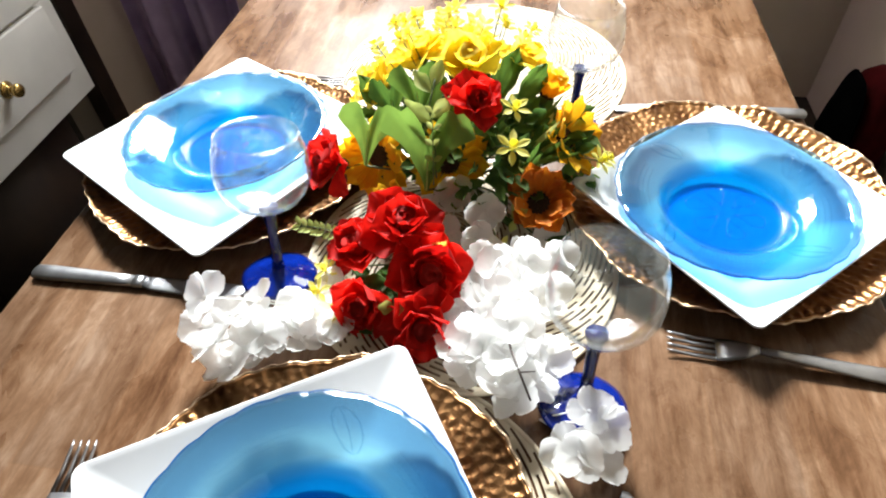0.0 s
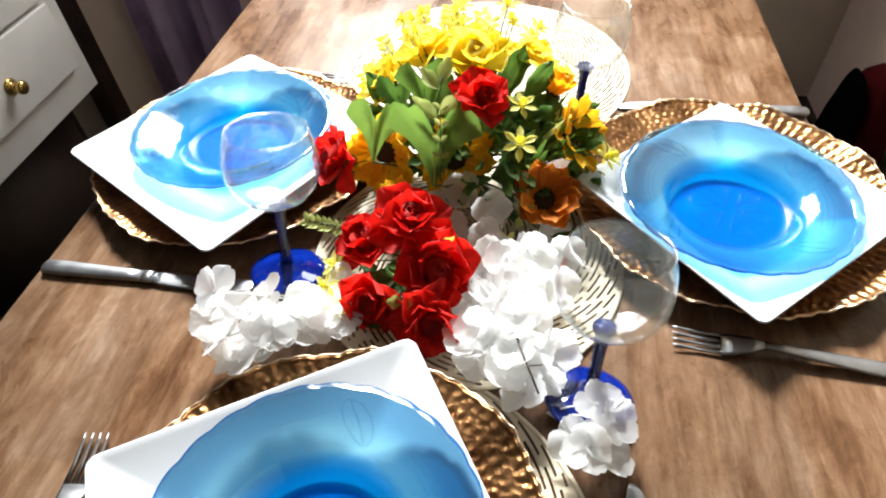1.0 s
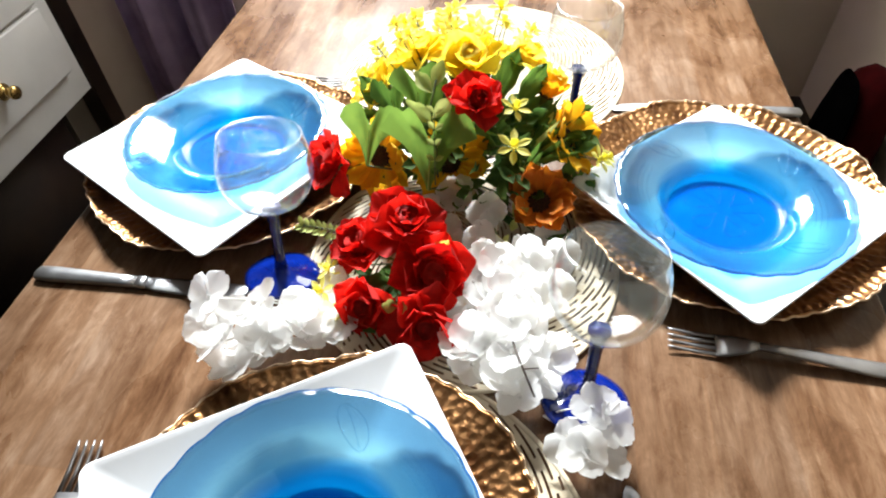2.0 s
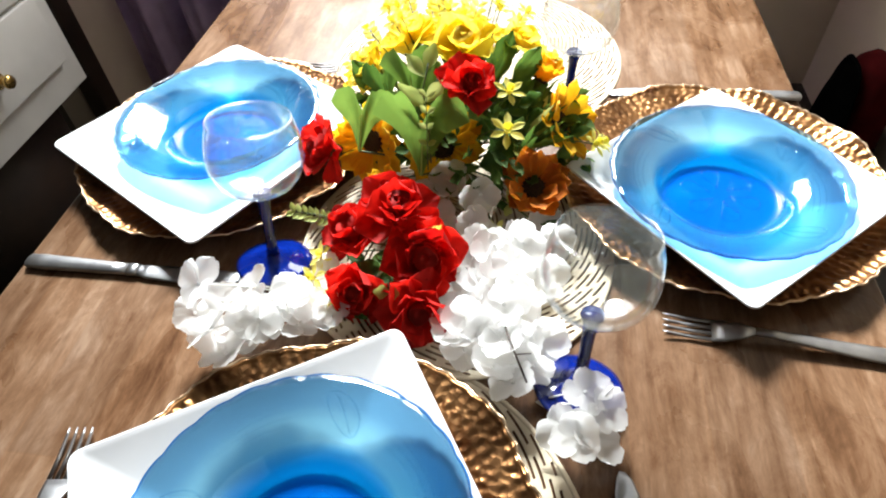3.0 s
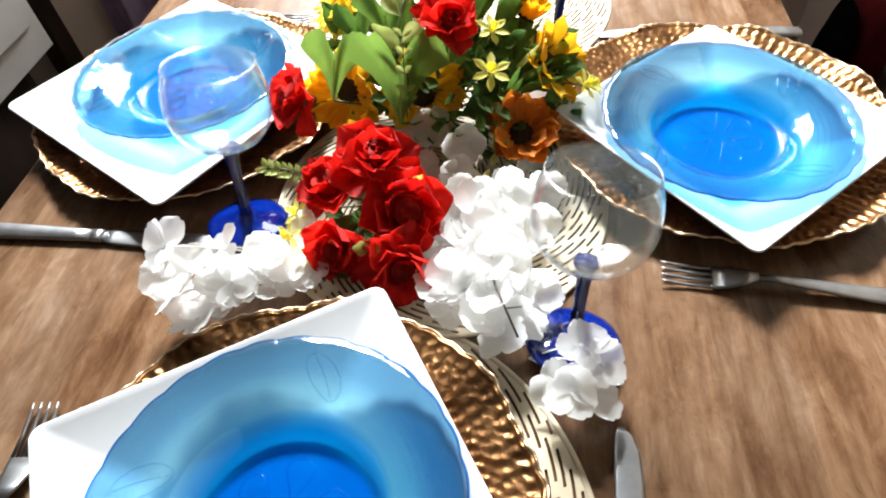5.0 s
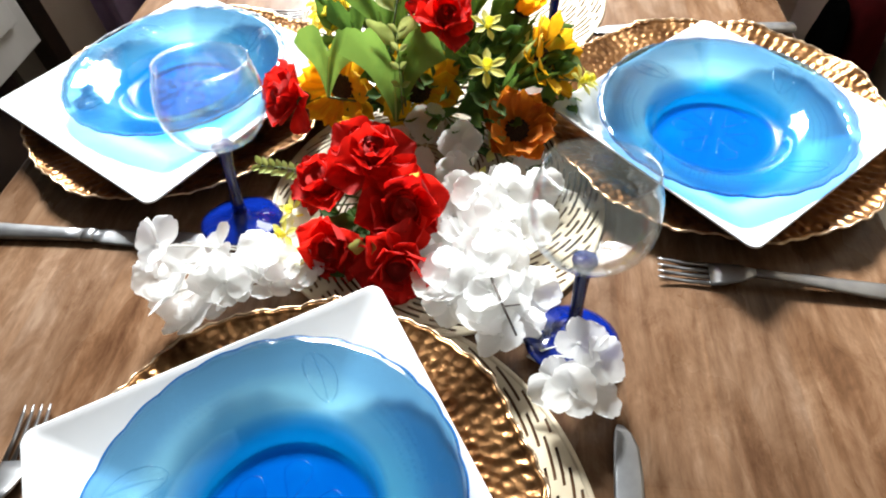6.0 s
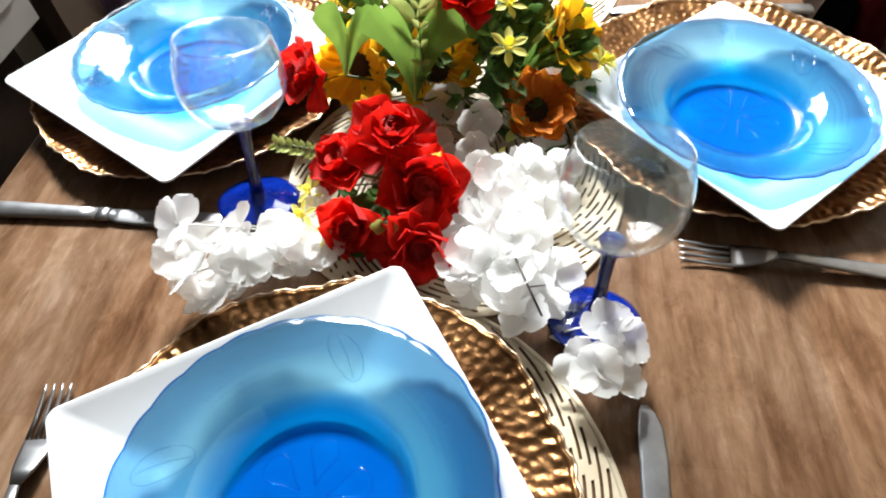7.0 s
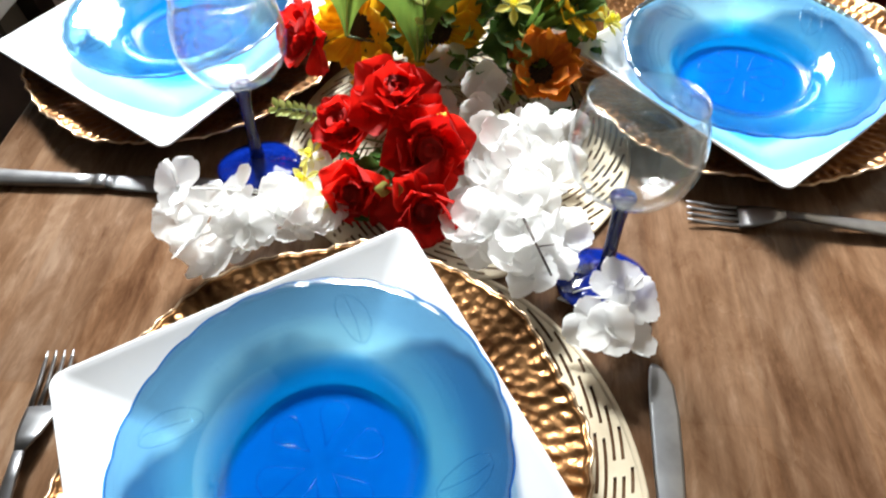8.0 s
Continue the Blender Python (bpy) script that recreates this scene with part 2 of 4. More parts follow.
def box(x0, x1, y0, y1, z0, z1, bevel=0.0, bm=None):
    own = bmesh.new()
    bmesh.ops.create_cube(own, size=1)
    for v in own.verts:
        v.co = Vector(((x0 + x1) / 2 + v.co.x * (x1 - x0), (y0 + y1) / 2 + v.co.y * (y1 - y0), (z0 + z1) / 2 + v.co.z * (z1 - z0)))
    if bevel:
        bmesh.ops.bevel(own, geom=own.edges, offset=bevel, segments=3, affect="EDGES", profile=0.5)
    if bm is None:
        return own
    me = bpy.data.meshes.new("tmp")
    own.to_mesh(me)
    own.free()
    bm.from_mesh(me)
    bpy.data.meshes.remove(me)
    return bm


def lathe(profile, n=96, wave=None):
    """A turned shape from (radius, height) rows, outside first; wave(angle, r, z) may shift each point."""
    bm = bmesh.new()
    rows = []
    for r, z in profile:
        if r <= 0:
            rows.append([bm.verts.new((0, 0, z))])
            continue
        row = []
        for i in range(n):
            a = 2 * math.pi * i / n
            rr, zz = wave(a, r, z) if wave else (r, z)
            row.append(bm.verts.new((rr * math.cos(a), rr * math.sin(a), zz)))
        rows.append(row)
    for a, b in zip(rows, rows[1:]):
        for i in range(n):
            j = (i + 1) % n
            if len(a) == 1 and len(b) == 1:
                continue
            if len(a) == 1:
                bm.faces.new((a[0], b[i], b[j]))
            elif len(b) == 1:
                bm.faces.new((a[i], a[j], b[0]))
            else:
                bm.faces.new((a[i], a[j], b[j], b[i]))
    return bm


def tube(points, r0, r1=None, n=6, bm=None):
    bm = bm or bmesh.new()
    r1 = r0 if r1 is None else r1
    rings = []
    for k, p in enumerate(points):
        p = Vector(p)
        d = (Vector(points[min(k + 1, len(points) - 1)]) - Vector(points[max(k - 1, 0)])).normalized()
        q = d.to_track_quat("Z", "Y")
        r = r0 + (r1 - r0) * k / max(1, len(points) - 1)
        rings.append([bm.verts.new(p + q @ Vector((r * math.cos(2 * math.pi * i / n), r * math.sin(2 * math.pi * i / n), 0))) for i in range(n)])
    for a, b in zip(rings, rings[1:]):
        for i in range(n):
            bm.faces.new((a[i], a[(i + 1) % n], b[(i + 1) % n], b[i]))
    bm.faces.new(rings[0][::-1])
    bm.faces.new(rings[-1])
    return bm


def arc(a, b, lift=0.0, n=7):
    a, b = Vector(a), Vector(b)
    return [a.lerp(b, i / (n - 1)) + Vector((0, 0, lift * math.sin(math.pi * i / (n - 1)))) for i in range(n)]


def loft(rows, round_=0.0, n=10):
    """A bar along x from rows of (x, y, half width, z, half thickness), with a flattened round section."""
    bm = bmesh.new()
    rings = []
    for x, y, w, z, h in rows:
        ring = []
        for i in range(n):
            a = 2 * math.pi * (i + 0.5) / n
            c, s = math.cos(a), math.sin(a)
            ring.append(bm.verts.new((x, y + w * math.copysign(abs(c) ** 0.6, c), z + h * math.copysign(abs(s) ** 0.6, s))))
        rings.append(ring)
    for a, b in zip(rings, rings[1:]):
        for i in range(n):
            bm.faces.new((a[i], a[(i + 1) % n], b[(i + 1) % n], b[i]))
    bm.faces.new(rings[0][::-1])
    bm.faces.new(rings[-1])
    return bm


def petal(length, width, cup=0.2, curl=0.3, ruffle=0.0, tip=0.0, seed=0, nu=7, nv=7, full=0.62, lobes=0.0, oval=False):
    """A petal or leaf that grows along +y from the origin and faces +z. tip: 1 pointed, 0 round."""
    rng = random.Random(seed)
    ph = [rng.uniform(0, 6.28) for _ in range(4)]
    bm = bmesh.new()
    rows = []
    for j in range(nv):
        v = j / (nv - 1)
        rise = math.sin(math.pi / 2 * min(1.0, v / full)) ** 0.85
        fall = 1.0 if v < full else 1 - (0.42 + 0.53 * tip) * ((v - full) / (1 - full)) ** (2.0 - 0.7 * tip)
        w = max(width * 0.5 * rise * fall, width * 0.03) * (1 + lobes * math.sin(13 * v + ph[2]))
        if oval:
            w = width * 0.5 * max(0.10, 1 - abs((v - 0.62) / (0.62 if v < 0.62 else 0.46)) ** 2.3) ** 0.55
        row = []
        for i in range(nu):
            u = 2 * i / (nu - 1) - 1
            y = length * (v - (0.24 * (1 - tip)) * u * u * v * v)
            if oval:
                y -= 0.13 * length * (1 - abs(u)) ** 2 * v ** 4
            z = cup * width * u * u * math.sin(math.pi * min(1, v * 0.8 + 0.1)) + curl * length * v * v
            z += ruffle * length * v * (math.sin(5 * u + ph[0]) * 0.6 + math.sin(9 * u + ph[1]) * 0.4) * (0.4 + 0.6 * abs(u))
            row.append(bm.verts.new((u * w, y, z)))
        rows.append(row)
    for a, b in zip(rows, rows[1:]):
        for i in range(nu - 1):
            bm.faces.new((a[i], a[i + 1], b[i + 1], b[i]))
    return bm


def facing(at, way, spin=0.0):
    return Matrix.Translation(at) @ Vector(way).to_track_quat("Z", "Y").to_matrix().to_4x4() @ Matrix.Rotation(spin, 4, "Z")


def thicken(ob, t):
    mod = ob.modifiers.new("thickness", "SOLIDIFY")
    mod.thickness, mod.offset = t, 0
    return ob


# ---- the room ----
X0, X1, Y0, Y1, H = -1.5, 0.945, -1.4, WIN[4], 2.9
TABLE_Z = 0.75


def setting(name, bm, mat, label, category, smooth=False):
    return tagged(new(name, finish(bm, name, mat, smooth)), label, category, kind="structure")


setting("floor", box(X0 - 0.1, X1 + 0.1, Y0 - 0.1, Y1 + 0.12, -0.1, 0.0), FLOOR, "plain dark brown floor of the dining room", "floor")
setting("ceiling", box(X0 - 0.1, X1 + 0.1, Y0 - 0.1, Y1 + 0.12, H, H + 0.1), CEIL, "unseen ceiling of the dining room, kept dark against bounced light", "ceiling")
setting("wall_west", box(-1.5, -1.241, 1.30, Y1, 0, H, bm=box(X0 - 0.1, X0, Y0, Y1, 0, H)), WALL, "beige wall behind the white cabinet, darkened to cut bounced light", "wall")
setting("wall_east", box(X1, X1 + 0.1, Y0, Y1, 0, H), CREAM, "cream painted side wall of the dining room", "wall")
setting("wall_south", box(X0 - 0.1, X1 + 0.1, Y0 - 0.1, Y0, 0, H), DIM_WALL, "unseen wall at the near end of the room, kept dark against bounced light", "wall")
far = bmesh.new()
for x0, x1, z0, z1 in ((X0 - 0.1, WIN[0], 0, H), (WIN[1], X1 + 0.1, 0, H), (WIN[0], WIN[1], 0, WIN[2]), (WIN[0], WIN[1], WIN[3], H)):
    box(x0, x1, Y1, Y1 + 0.12, z0, z1, bm=far)
setting("wall_north", far, CREAM, "cream painted wall with the window opening", "wall")
window = thing("window_1", "wide window with a white frame beyond the table", "window", kind="structure")
for x in (WIN[0] + 0.025, (WIN[0] + WIN[1]) / 2, WIN[1] - 0.025):
    part("window_frame", box(x - 0.025, x + 0.025, Y1 + 0.04, Y1 + 0.09, WIN[2], WIN[3], 0.004), PAINT, window)
for z in (WIN[2] + 0.025, WIN[3] - 0.025):
    part("window_frame", box(WIN[0] + 0.05, WIN[1] - 0.05, Y1 + 0.042, Y1 + 0.088, z - 0.025, z + 0.025, 0.004), PAINT, window)
part("window_sill", box(WIN[0] - 0.03, WIN[1] + 0.03, Y1 - 0.06, Y1 - 0.001, WIN[2] - 0.035, WIN[2] - 0.004, 0.006), PAINT, window)


# ---- table ----
def dining_table():
    t = thing("dining_table", "brown wood-grain dining table with rounded edges", "table")
    part("tabletop", box(-0.483, 0.363, -0.10, 1.22, TABLE_Z - 0.032, TABLE_Z, 0.006), WOOD, t)
    for x in (-0.42, 0.30):
        for y in (-0.03, 1.15):
            part("leg", box(x - 0.03, x + 0.03, y - 0.03, y + 0.03, 0.0, TABLE_Z - 0.0325, 0.004), WOOD, t)
    for y in (-0.03, 1.15):
        part("apron", box(-0.388, 0.268, y - 0.012, y + 0.012, TABLE_Z - 0.12, TABLE_Z - 0.0325, 0.002), WOOD, t)
    for x in (-0.42, 0.30):
        part("apron", box(x - 0.012, x + 0.012, 0.002, 1.118, TABLE_Z - 0.12, TABLE_Z - 0.0325, 0.002), WOOD, t)


dining_table()


# ---- placemats ----
def placemat(x, y, r, turn, label, z=0.0012):
    """A round vinyl mat cut through by short slits that wind outwards."""
    rng = random.Random(4)
    bm = bmesh.new()
    pitch, slit, starts, inner, outer, cols = 0.0057, 0.0024, 44, 0.018, r - 0.004, 216
    turn_rise = starts * pitch
    grid = {}

    def vert(row, side, col):
        rr = row * pitch + (slit if side else 0.0) + turn_rise * (col / cols - 1)
        rr = min(outer, max(inner, rr))
        key = (round(rr, 6), col % cols)
        if key not in grid:
            a = 2 * math.pi * col / cols
            grid[key] = bm.verts.new((rr * math.cos(a), rr * math.sin(a), 0))
        return grid[key]

    for row in range(starts + int(r / pitch) + 2):
        for side in (0, 1):
            left = 0
            for col in range(cols):
                mid = row * pitch + turn_rise * ((col + 0.5) / cols - 1)
                if mid < inner - pitch or mid > outer + pitch:
                    continue
                if side == 0:
                    step = max(mid, inner) * 2 * math.pi / cols
                    if left <= 0:
                        left = rng.uniform(0.030, 0.046)
                    left -= step
                    if left > 0.0055 and inner + 0.004 < mid < outer - 0.0025:
                        continue
                low = [vert(row, side, col), vert(row, side, col + 1)]
                high = [vert(row + side, 1 - side, col + 1), vert(row + side, 1 - side, col)]
                face = list(dict.fromkeys(low + high))
                if len(face) > 2 and bm.faces.get(face) is None:
                    bm.faces.new(face)
    middle = lathe([(0, 0.0), (inner, 0.0)], 48)
    me = bpy.data.meshes.new("tmp")
    middle.to_mesh(me)
    middle.free()
    bm.from_mesh(me)
    bpy.data.meshes.remove(me)
    t = thing("placemat", label, "placemat", pose(x, y, TABLE_Z + z, 0, 0, turn), "placemats on the table")
    thicken(part("cut_web", bm, MAT, t, smooth=False), 0.0010)
    part("border", lathe([(outer, -0.0007), (r, -0.0007), (r + 0.0006, 0.0), (r, 0.0009), (outer, 0.0009), (outer, -0.0007)], 128), MAT, t)


placemat(-0.052, 0.835, 0.200, 10, "round cream cut-out placemat lying bare on the table")
placemat(-0.088, 0.146, 0.190, 50, "round cream cut-out placemat under the bronze charger plate")
placemat(-0.037, 0.468, 0.157, 0, "round cream cut-out placemat under the flowers", 0.0032)


# ---- plates ----
def charger(x, y, turn):
    t = thing("charger_plate", "bronze-gold charger plate with a ruffled wavy rim", "charger plate", pose(x, y, TABLE_Z + 0.0026, 0, 0, turn), "charger plates")
    lobes = 96

    def wave(a, r, z):
        k = max(0.0, (r - 0.105) / 0.063)
        ribs = math.sin(lobes * a)
        weave = math.sin(lobes * a + (math.pi if int(r / 0.0065) % 2 else 0)) * math.sin(math.pi * r / 0.0065) ** 2
        return (r + 0.0009 * k ** 3 * math.sin(52 * a + 0.8) + 0.0016 * k * math.sin(9 * a) + 0.0012 * k * math.sin(14 * a + 2),
                z + 0.0005 * k * ribs + 0.0007 * min(1.0, 4 * k) * weave * (0.6 + 0.4 * math.sin(5 * a + r * 300)) + 0.0020 * k * k * math.sin(9 * a + 1) + 0.0012 * k * k * math.sin(17 * a))

    top = [(0.1665, 0.0208), (0.1640, 0.0200)]
    for i in range(38):
        r = 0.1635 - 0.0016 * i
        top.append((r, 0.0042 + 0.0155 * ((r - 0.1035) / 0.061) ** 1.3 if r > 0.1036 else 0.0042))
    prof = [(0, 0.0), (0.06, 0.0), (0.10, 0.0), (0.112, 0.002), (0.130, 0.006), (0.150, 0.0105), (0.163, 0.0155), (0.1675, 0.019)] + top + [(0.06, 0.004), (0, 0.004)]
    part("dish", lathe(prof, 624, wave), GOLD, t)
    # The bead's paler gold carries the sparkle of sun along the rim.
    part("rim_bead", lathe([(0.1668, 0.0192), (0.1682, 0.0196), (0.1687, 0.0206), (0.1680, 0.0215), (0.1666, 0.0213), (0.1660, 0.0204), (0.1668, 0.0192)], 624, wave), CHAMPAGNE, t, "gold rim, made paler for the sun's sparkle on it")


charger(-0.328, 0.598, 0)
charger(0.234, 0.575, 20)
charger(-0.104, 0.160, 40)


def rounded_square(half, z, corner, n=6):
    pts = []
    for k in range(4):
        cx, cy = ((1, 1), (-1, 1), (-1, -1), (1, -1))[k]
        for i in range(n + 1):
            a = math.pi / 2 * (k + i / n)
            pts.append((cx * (half - corner) + corner * math.cos(a), cy * (half - corner) + corner * math.sin(a), z))
    return pts


def square_plate(x, y, z, side, turn, tilt=(0, 0)):
    """A square plate whose four flat sides slope up to a thin rim."""
    t = thing("square_plate", "white china square plate with sloping sides on the charger", "plate",
              pose(x, y, z, tilt[0], tilt[1], turn), "white square plates")
    h = side / 2
    rows = [(0.40, 0.0, 0.012), (0.55, 0.001, 0.012), (0.97, 0.0290, 0.010), (1.0, 0.0325, 0.009), (0.995, 0.0340, 0.009), (0.985, 0.0338, 0.009), (0.955, 0.0312, 0.009), (0.56, 0.0062, 0.008), (0.50, 0.0050, 0.010), (0.30, 0.0048, 0.012)]
    bm = bmesh.new()
    rings = [[bm.verts.new(p) for p in rounded_square(h * f, zz, c * side / 0.25)] for f, zz, c in rows]
    n = len(rings[0])
    for a, b in zip(rings, rings[1:]):
        for i in range(n):
            bm.faces.new((a[i], a[(i + 1) % n], b[(i + 1) % n], b[i]))
    bm.faces.new(rings[0][::-1])
    bm.faces.new(rings[-1])
    part("dish", bm, CHINA, t)


def motif(points, r=0.00055):
    return tube(points, r, n=5)


def blue_plate(x, y, z, r, turn):
    """A deep pressed-glass plate: scalloped rim, leaves pressed into it, a star in the well."""
    t = thing("blue_glass_plate", "translucent blue pressed-glass plate with a scalloped rim", "plate", pose(x, y, z, 0, 0, turn), "blue glass plates")
    k = r / 0.115
    top = [(0.0, 0.0055), (0.050, 0.0055), (0.058, 0.0070), (0.0625, 0.0120), (0.067, 0.0185), (0.0725, 0.0220), (0.082, 0.0255), (0.095, 0.0292), (0.108, 0.0330), (0.1145, 0.0352)]
    low = [(0.115, 0.0338), (0.108, 0.0302), (0.095, 0.0262), (0.082, 0.0225), (0.072, 0.0188), (0.067, 0.0150), (0.0625, 0.0080), (0.058, 0.0030), (0.053, 0.0), (0.049, 0.0), (0.047, 0.0020), (0.0, 0.0020)]

    def wave(a, q, zz):
        f = max(0.0, (q / k - 0.095) / 0.02)
        return q + 0.0014 * f * f * abs(math.sin(13 * a)), zz + 0.0002 * f * math.sin(26 * a)

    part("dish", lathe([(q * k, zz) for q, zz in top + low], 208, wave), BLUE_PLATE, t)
    edge = [(0.1150 * k + 0.0008 * math.cos(2 * math.pi * i / 8), 0.0346 + 0.0008 * math.sin(2 * math.pi * i / 8)) for i in range(9)]
    part("rim_edge", lathe(edge, 208, wave), RIM_BLUE, t, "darker blue scalloped edge")

    def height(q):
        for (a, za), (b, zb) in zip(top, top[1:]):
            if a <= q <= b:
                return za + (zb - za) * (q - a) / (b - a)
        return top[-1][1]

    def on(a, q):
        return (q * k * math.cos(a), q * k * math.sin(a), height(q) + 0.0002)

    for i in range(6):
        a = math.pi / 3 * i
        part("pressed_star_petal", motif([on(a + 0.30 * math.sin(math.pi * s / 5) * (1 if s <= 10 else 1), 0.010 + 0.030 * abs(math.sin(math.pi * s / 10))) if s <= 5 else
                                          on(a - 0.30 * math.sin(math.pi * (s - 5) / 5), 0.010 + 0.030 * abs(math.sin(math.pi * s / 10))) for s in range(11)]), PRESSED, t)
    for i in range(4):
        a = math.pi / 2 * i + 0.5
        loop = []
        for s in range(13):
            u = 2 * math.pi * s / 12
            loop.append(on(a + 0.13 * math.cos(u) + 0.10 * math.sin(u), 0.090 + 0.015 * math.sin(u)))
        part("pressed_leaf", motif(loop), PRESSED, t)
        part("pressed_leaf_vein", motif([on(a - 0.10 + 0.02 * s, 0.077 + 0.0026 * s) for s in range(11)]), PRESSED, t)
        dots = bmesh.new()
        for row in range(3):
            for s in range(16):
                p = on(a + 0.42 + 0.045 * s, 0.082 + 0.005 * row)
                bmesh.ops.create_uvsphere(dots, u_segments=6, v_segments=4, radius=0.0008, matrix=Matrix.Translation(p))
        part("pressed_dots", dots, PRESSED, t)


PLATE_Z = TABLE_Z + 0.0026 + 0.0044
square_plate(-0.331, 0.591, PLATE_Z, 0.269, -30.7)
square_plate(0.2325, 0.5475, PLATE_Z, 0.234, 42.0)
square_plate(-0.110, 0.157, PLATE_Z, 0.262, 31.6)
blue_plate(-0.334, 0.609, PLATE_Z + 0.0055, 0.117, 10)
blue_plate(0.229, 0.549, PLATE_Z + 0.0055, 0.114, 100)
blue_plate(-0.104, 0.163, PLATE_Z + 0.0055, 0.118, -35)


# ---- glasses ----
def wine_glass(m):
    t = thing("wine_glass", "clear balloon wine glass on a cobalt blue stem and foot", "wine glass", m, "wine glasses")
    part("foot", lathe([(0, 0.0), (0.032, 0.0), (0.0360, 0.0008), (0.0366, 0.0022), (0.033, 0.0034), (0.021, 0.0054), (0.010, 0.0086), (0.0066, 0.0130), (0, 0.0135)], 64), BLUE_STEM, t, "cobalt blue glass foot")
    part("stem", lathe([(0, 0.0136), (0.0064, 0.0136), (0.0052, 0.024), (0.0048, 0.044), (0.0051, 0.062), (0.0062, 0.074), (0.0092, 0.0815), (0.0088, 0.0835), (0, 0.0835)], 40), BLUE_STEM, t, "cobalt blue glass stem")
    out = [(0.0, 0.0838), (0.012, 0.0843), (0.0225, 0.0875), (0.0315, 0.0940), (0.0380, 0.1030), (0.0416, 0.1130), (0.0425, 0.1215), (0.0418, 0.1310), (0.0396, 0.1420), (0.0360, 0.1540)]
    bowl = out + [(0.0357, 0.1546), (0.0352, 0.1548), (0.0347, 0.1542)] + [(max(0, r - 0.0011), z + 0.0003) for r, z in out[-2:2:-1]] + [(0.020, 0.0905), (0.010, 0.0885), (0.0, 0.0880)]
    b = part("bowl", lathe(bowl, 72), CLEAR, t, "clear glass bowl")
    part("lip", lathe([(0.0353 + 0.0009 * math.cos(2 * math.pi * i / 8), 0.1557 + 0.0009 * math.sin(2 * math.pi * i / 8)) for i in range(9)], 72), LIP, b)
    return t


wine_glass(pose(0.083, 0.313, TABLE_Z + 0.0078, -12.0, 1.0, 0))
wine_glass(pose(-0.212, 0.420, TABLE_Z + 0.0082, -10.5, 2.5, 0))
wine_glass(pose(0.072, 0.702, TABLE_Z + 0.0028, -2.0, 2.0, 0))


# ---- cutlery ----
def knife(m):
    t = thing("table_knife", "stainless steel table knife with a plain handle", "knife", m, "cutlery")
    part("handle", loft([(-0.115, 0, 0.004, 0.004, 0.002), (-0.112, 0, 0.0085, 0.004, 0.0034), (-0.095, 0, 0.0092, 0.004, 0.0036), (-0.02, 0, 0.0072, 0.004, 0.0036), (-0.002, 0, 0.0066, 0.004, 0.0034)]), STEEL, t)
    part("collar", loft([(-0.0015, 0, 0.0070, 0.004, 0.0037), (0.004, 0, 0.0072, 0.004, 0.0038), (0.010, 0, 0.0068, 0.004, 0.0034)]), STEEL, t)
    part("blade", loft([(0.0105, 0, 0.0060, 0.004, 0.0022), (0.02, -0.0005, 0.0085, 0.0035, 0.0012), (0.05, -0.0005, 0.0098, 0.003, 0.0009), (0.085, 0, 0.0100, 0.0028, 0.0008), (0.105, 0.001, 0.0088, 0.0026, 0.0007), (0.115, 0.003, 0.0060, 0.0026, 0.0006), (0.120, 0.005, 0.0022, 0.0026, 0.0004)]), STEEL, t)


def fork(m):
    t = thing("table_fork", "stainless steel table fork with four tines", "fork", m, "cutlery")
    part("handle", loft([(-0.105, 0, 0.004, 0.004, 0.0013), (-0.102, 0, 0.0085, 0.004, 0.0016), (-0.07, 0, 0.0078, 0.005, 0.0018), (0.0, 0, 0.0042, 0.0105, 0.0018), (0.018, 0, 0.0036, 0.0115, 0.0018)]), STEEL, t)
    part("head", loft([(0.0185, 0, 0.0037, 0.0113, 0.0018), (0.030, 0, 0.0085, 0.0085, 0.0014), (0.042, 0, 0.0112, 0.0050, 0.0012), (0.052, 0, 0.0116, 0.0032, 0.0011)]), STEEL, t)
    for y in (-0.0096, -0.0032, 0.0032, 0.0096):
        part("tine", loft([(0.0525, y, 0.0018, 0.0032, 0.0010), (0.07, y, 0.0015, 0.0026, 0.0010), (0.088, y, 0.0012, 0.0044, 0.0008), (0.094, y, 0.0005, 0.0056, 0.0005)], n=6), STEEL, t)


knife(pose(-0.360, 0.4005, TABLE_Z, 0, 0, -0.5))
knife(pose(0.248, 0.755, TABLE_Z, 0, 0, 181.0))
knife(pose(0.112, 0.130, TABLE_Z, 0, 0, 86.0))
fork(pose(0.252, 0.382, TABLE_Z, 0, 0, 175.0))
fork(pose(-0.333, 0.780, TABLE_Z, 0, 0, 2.0))
fork(pose(-0.305, 0.141, TABLE_Z, 0, 0, 97.0))


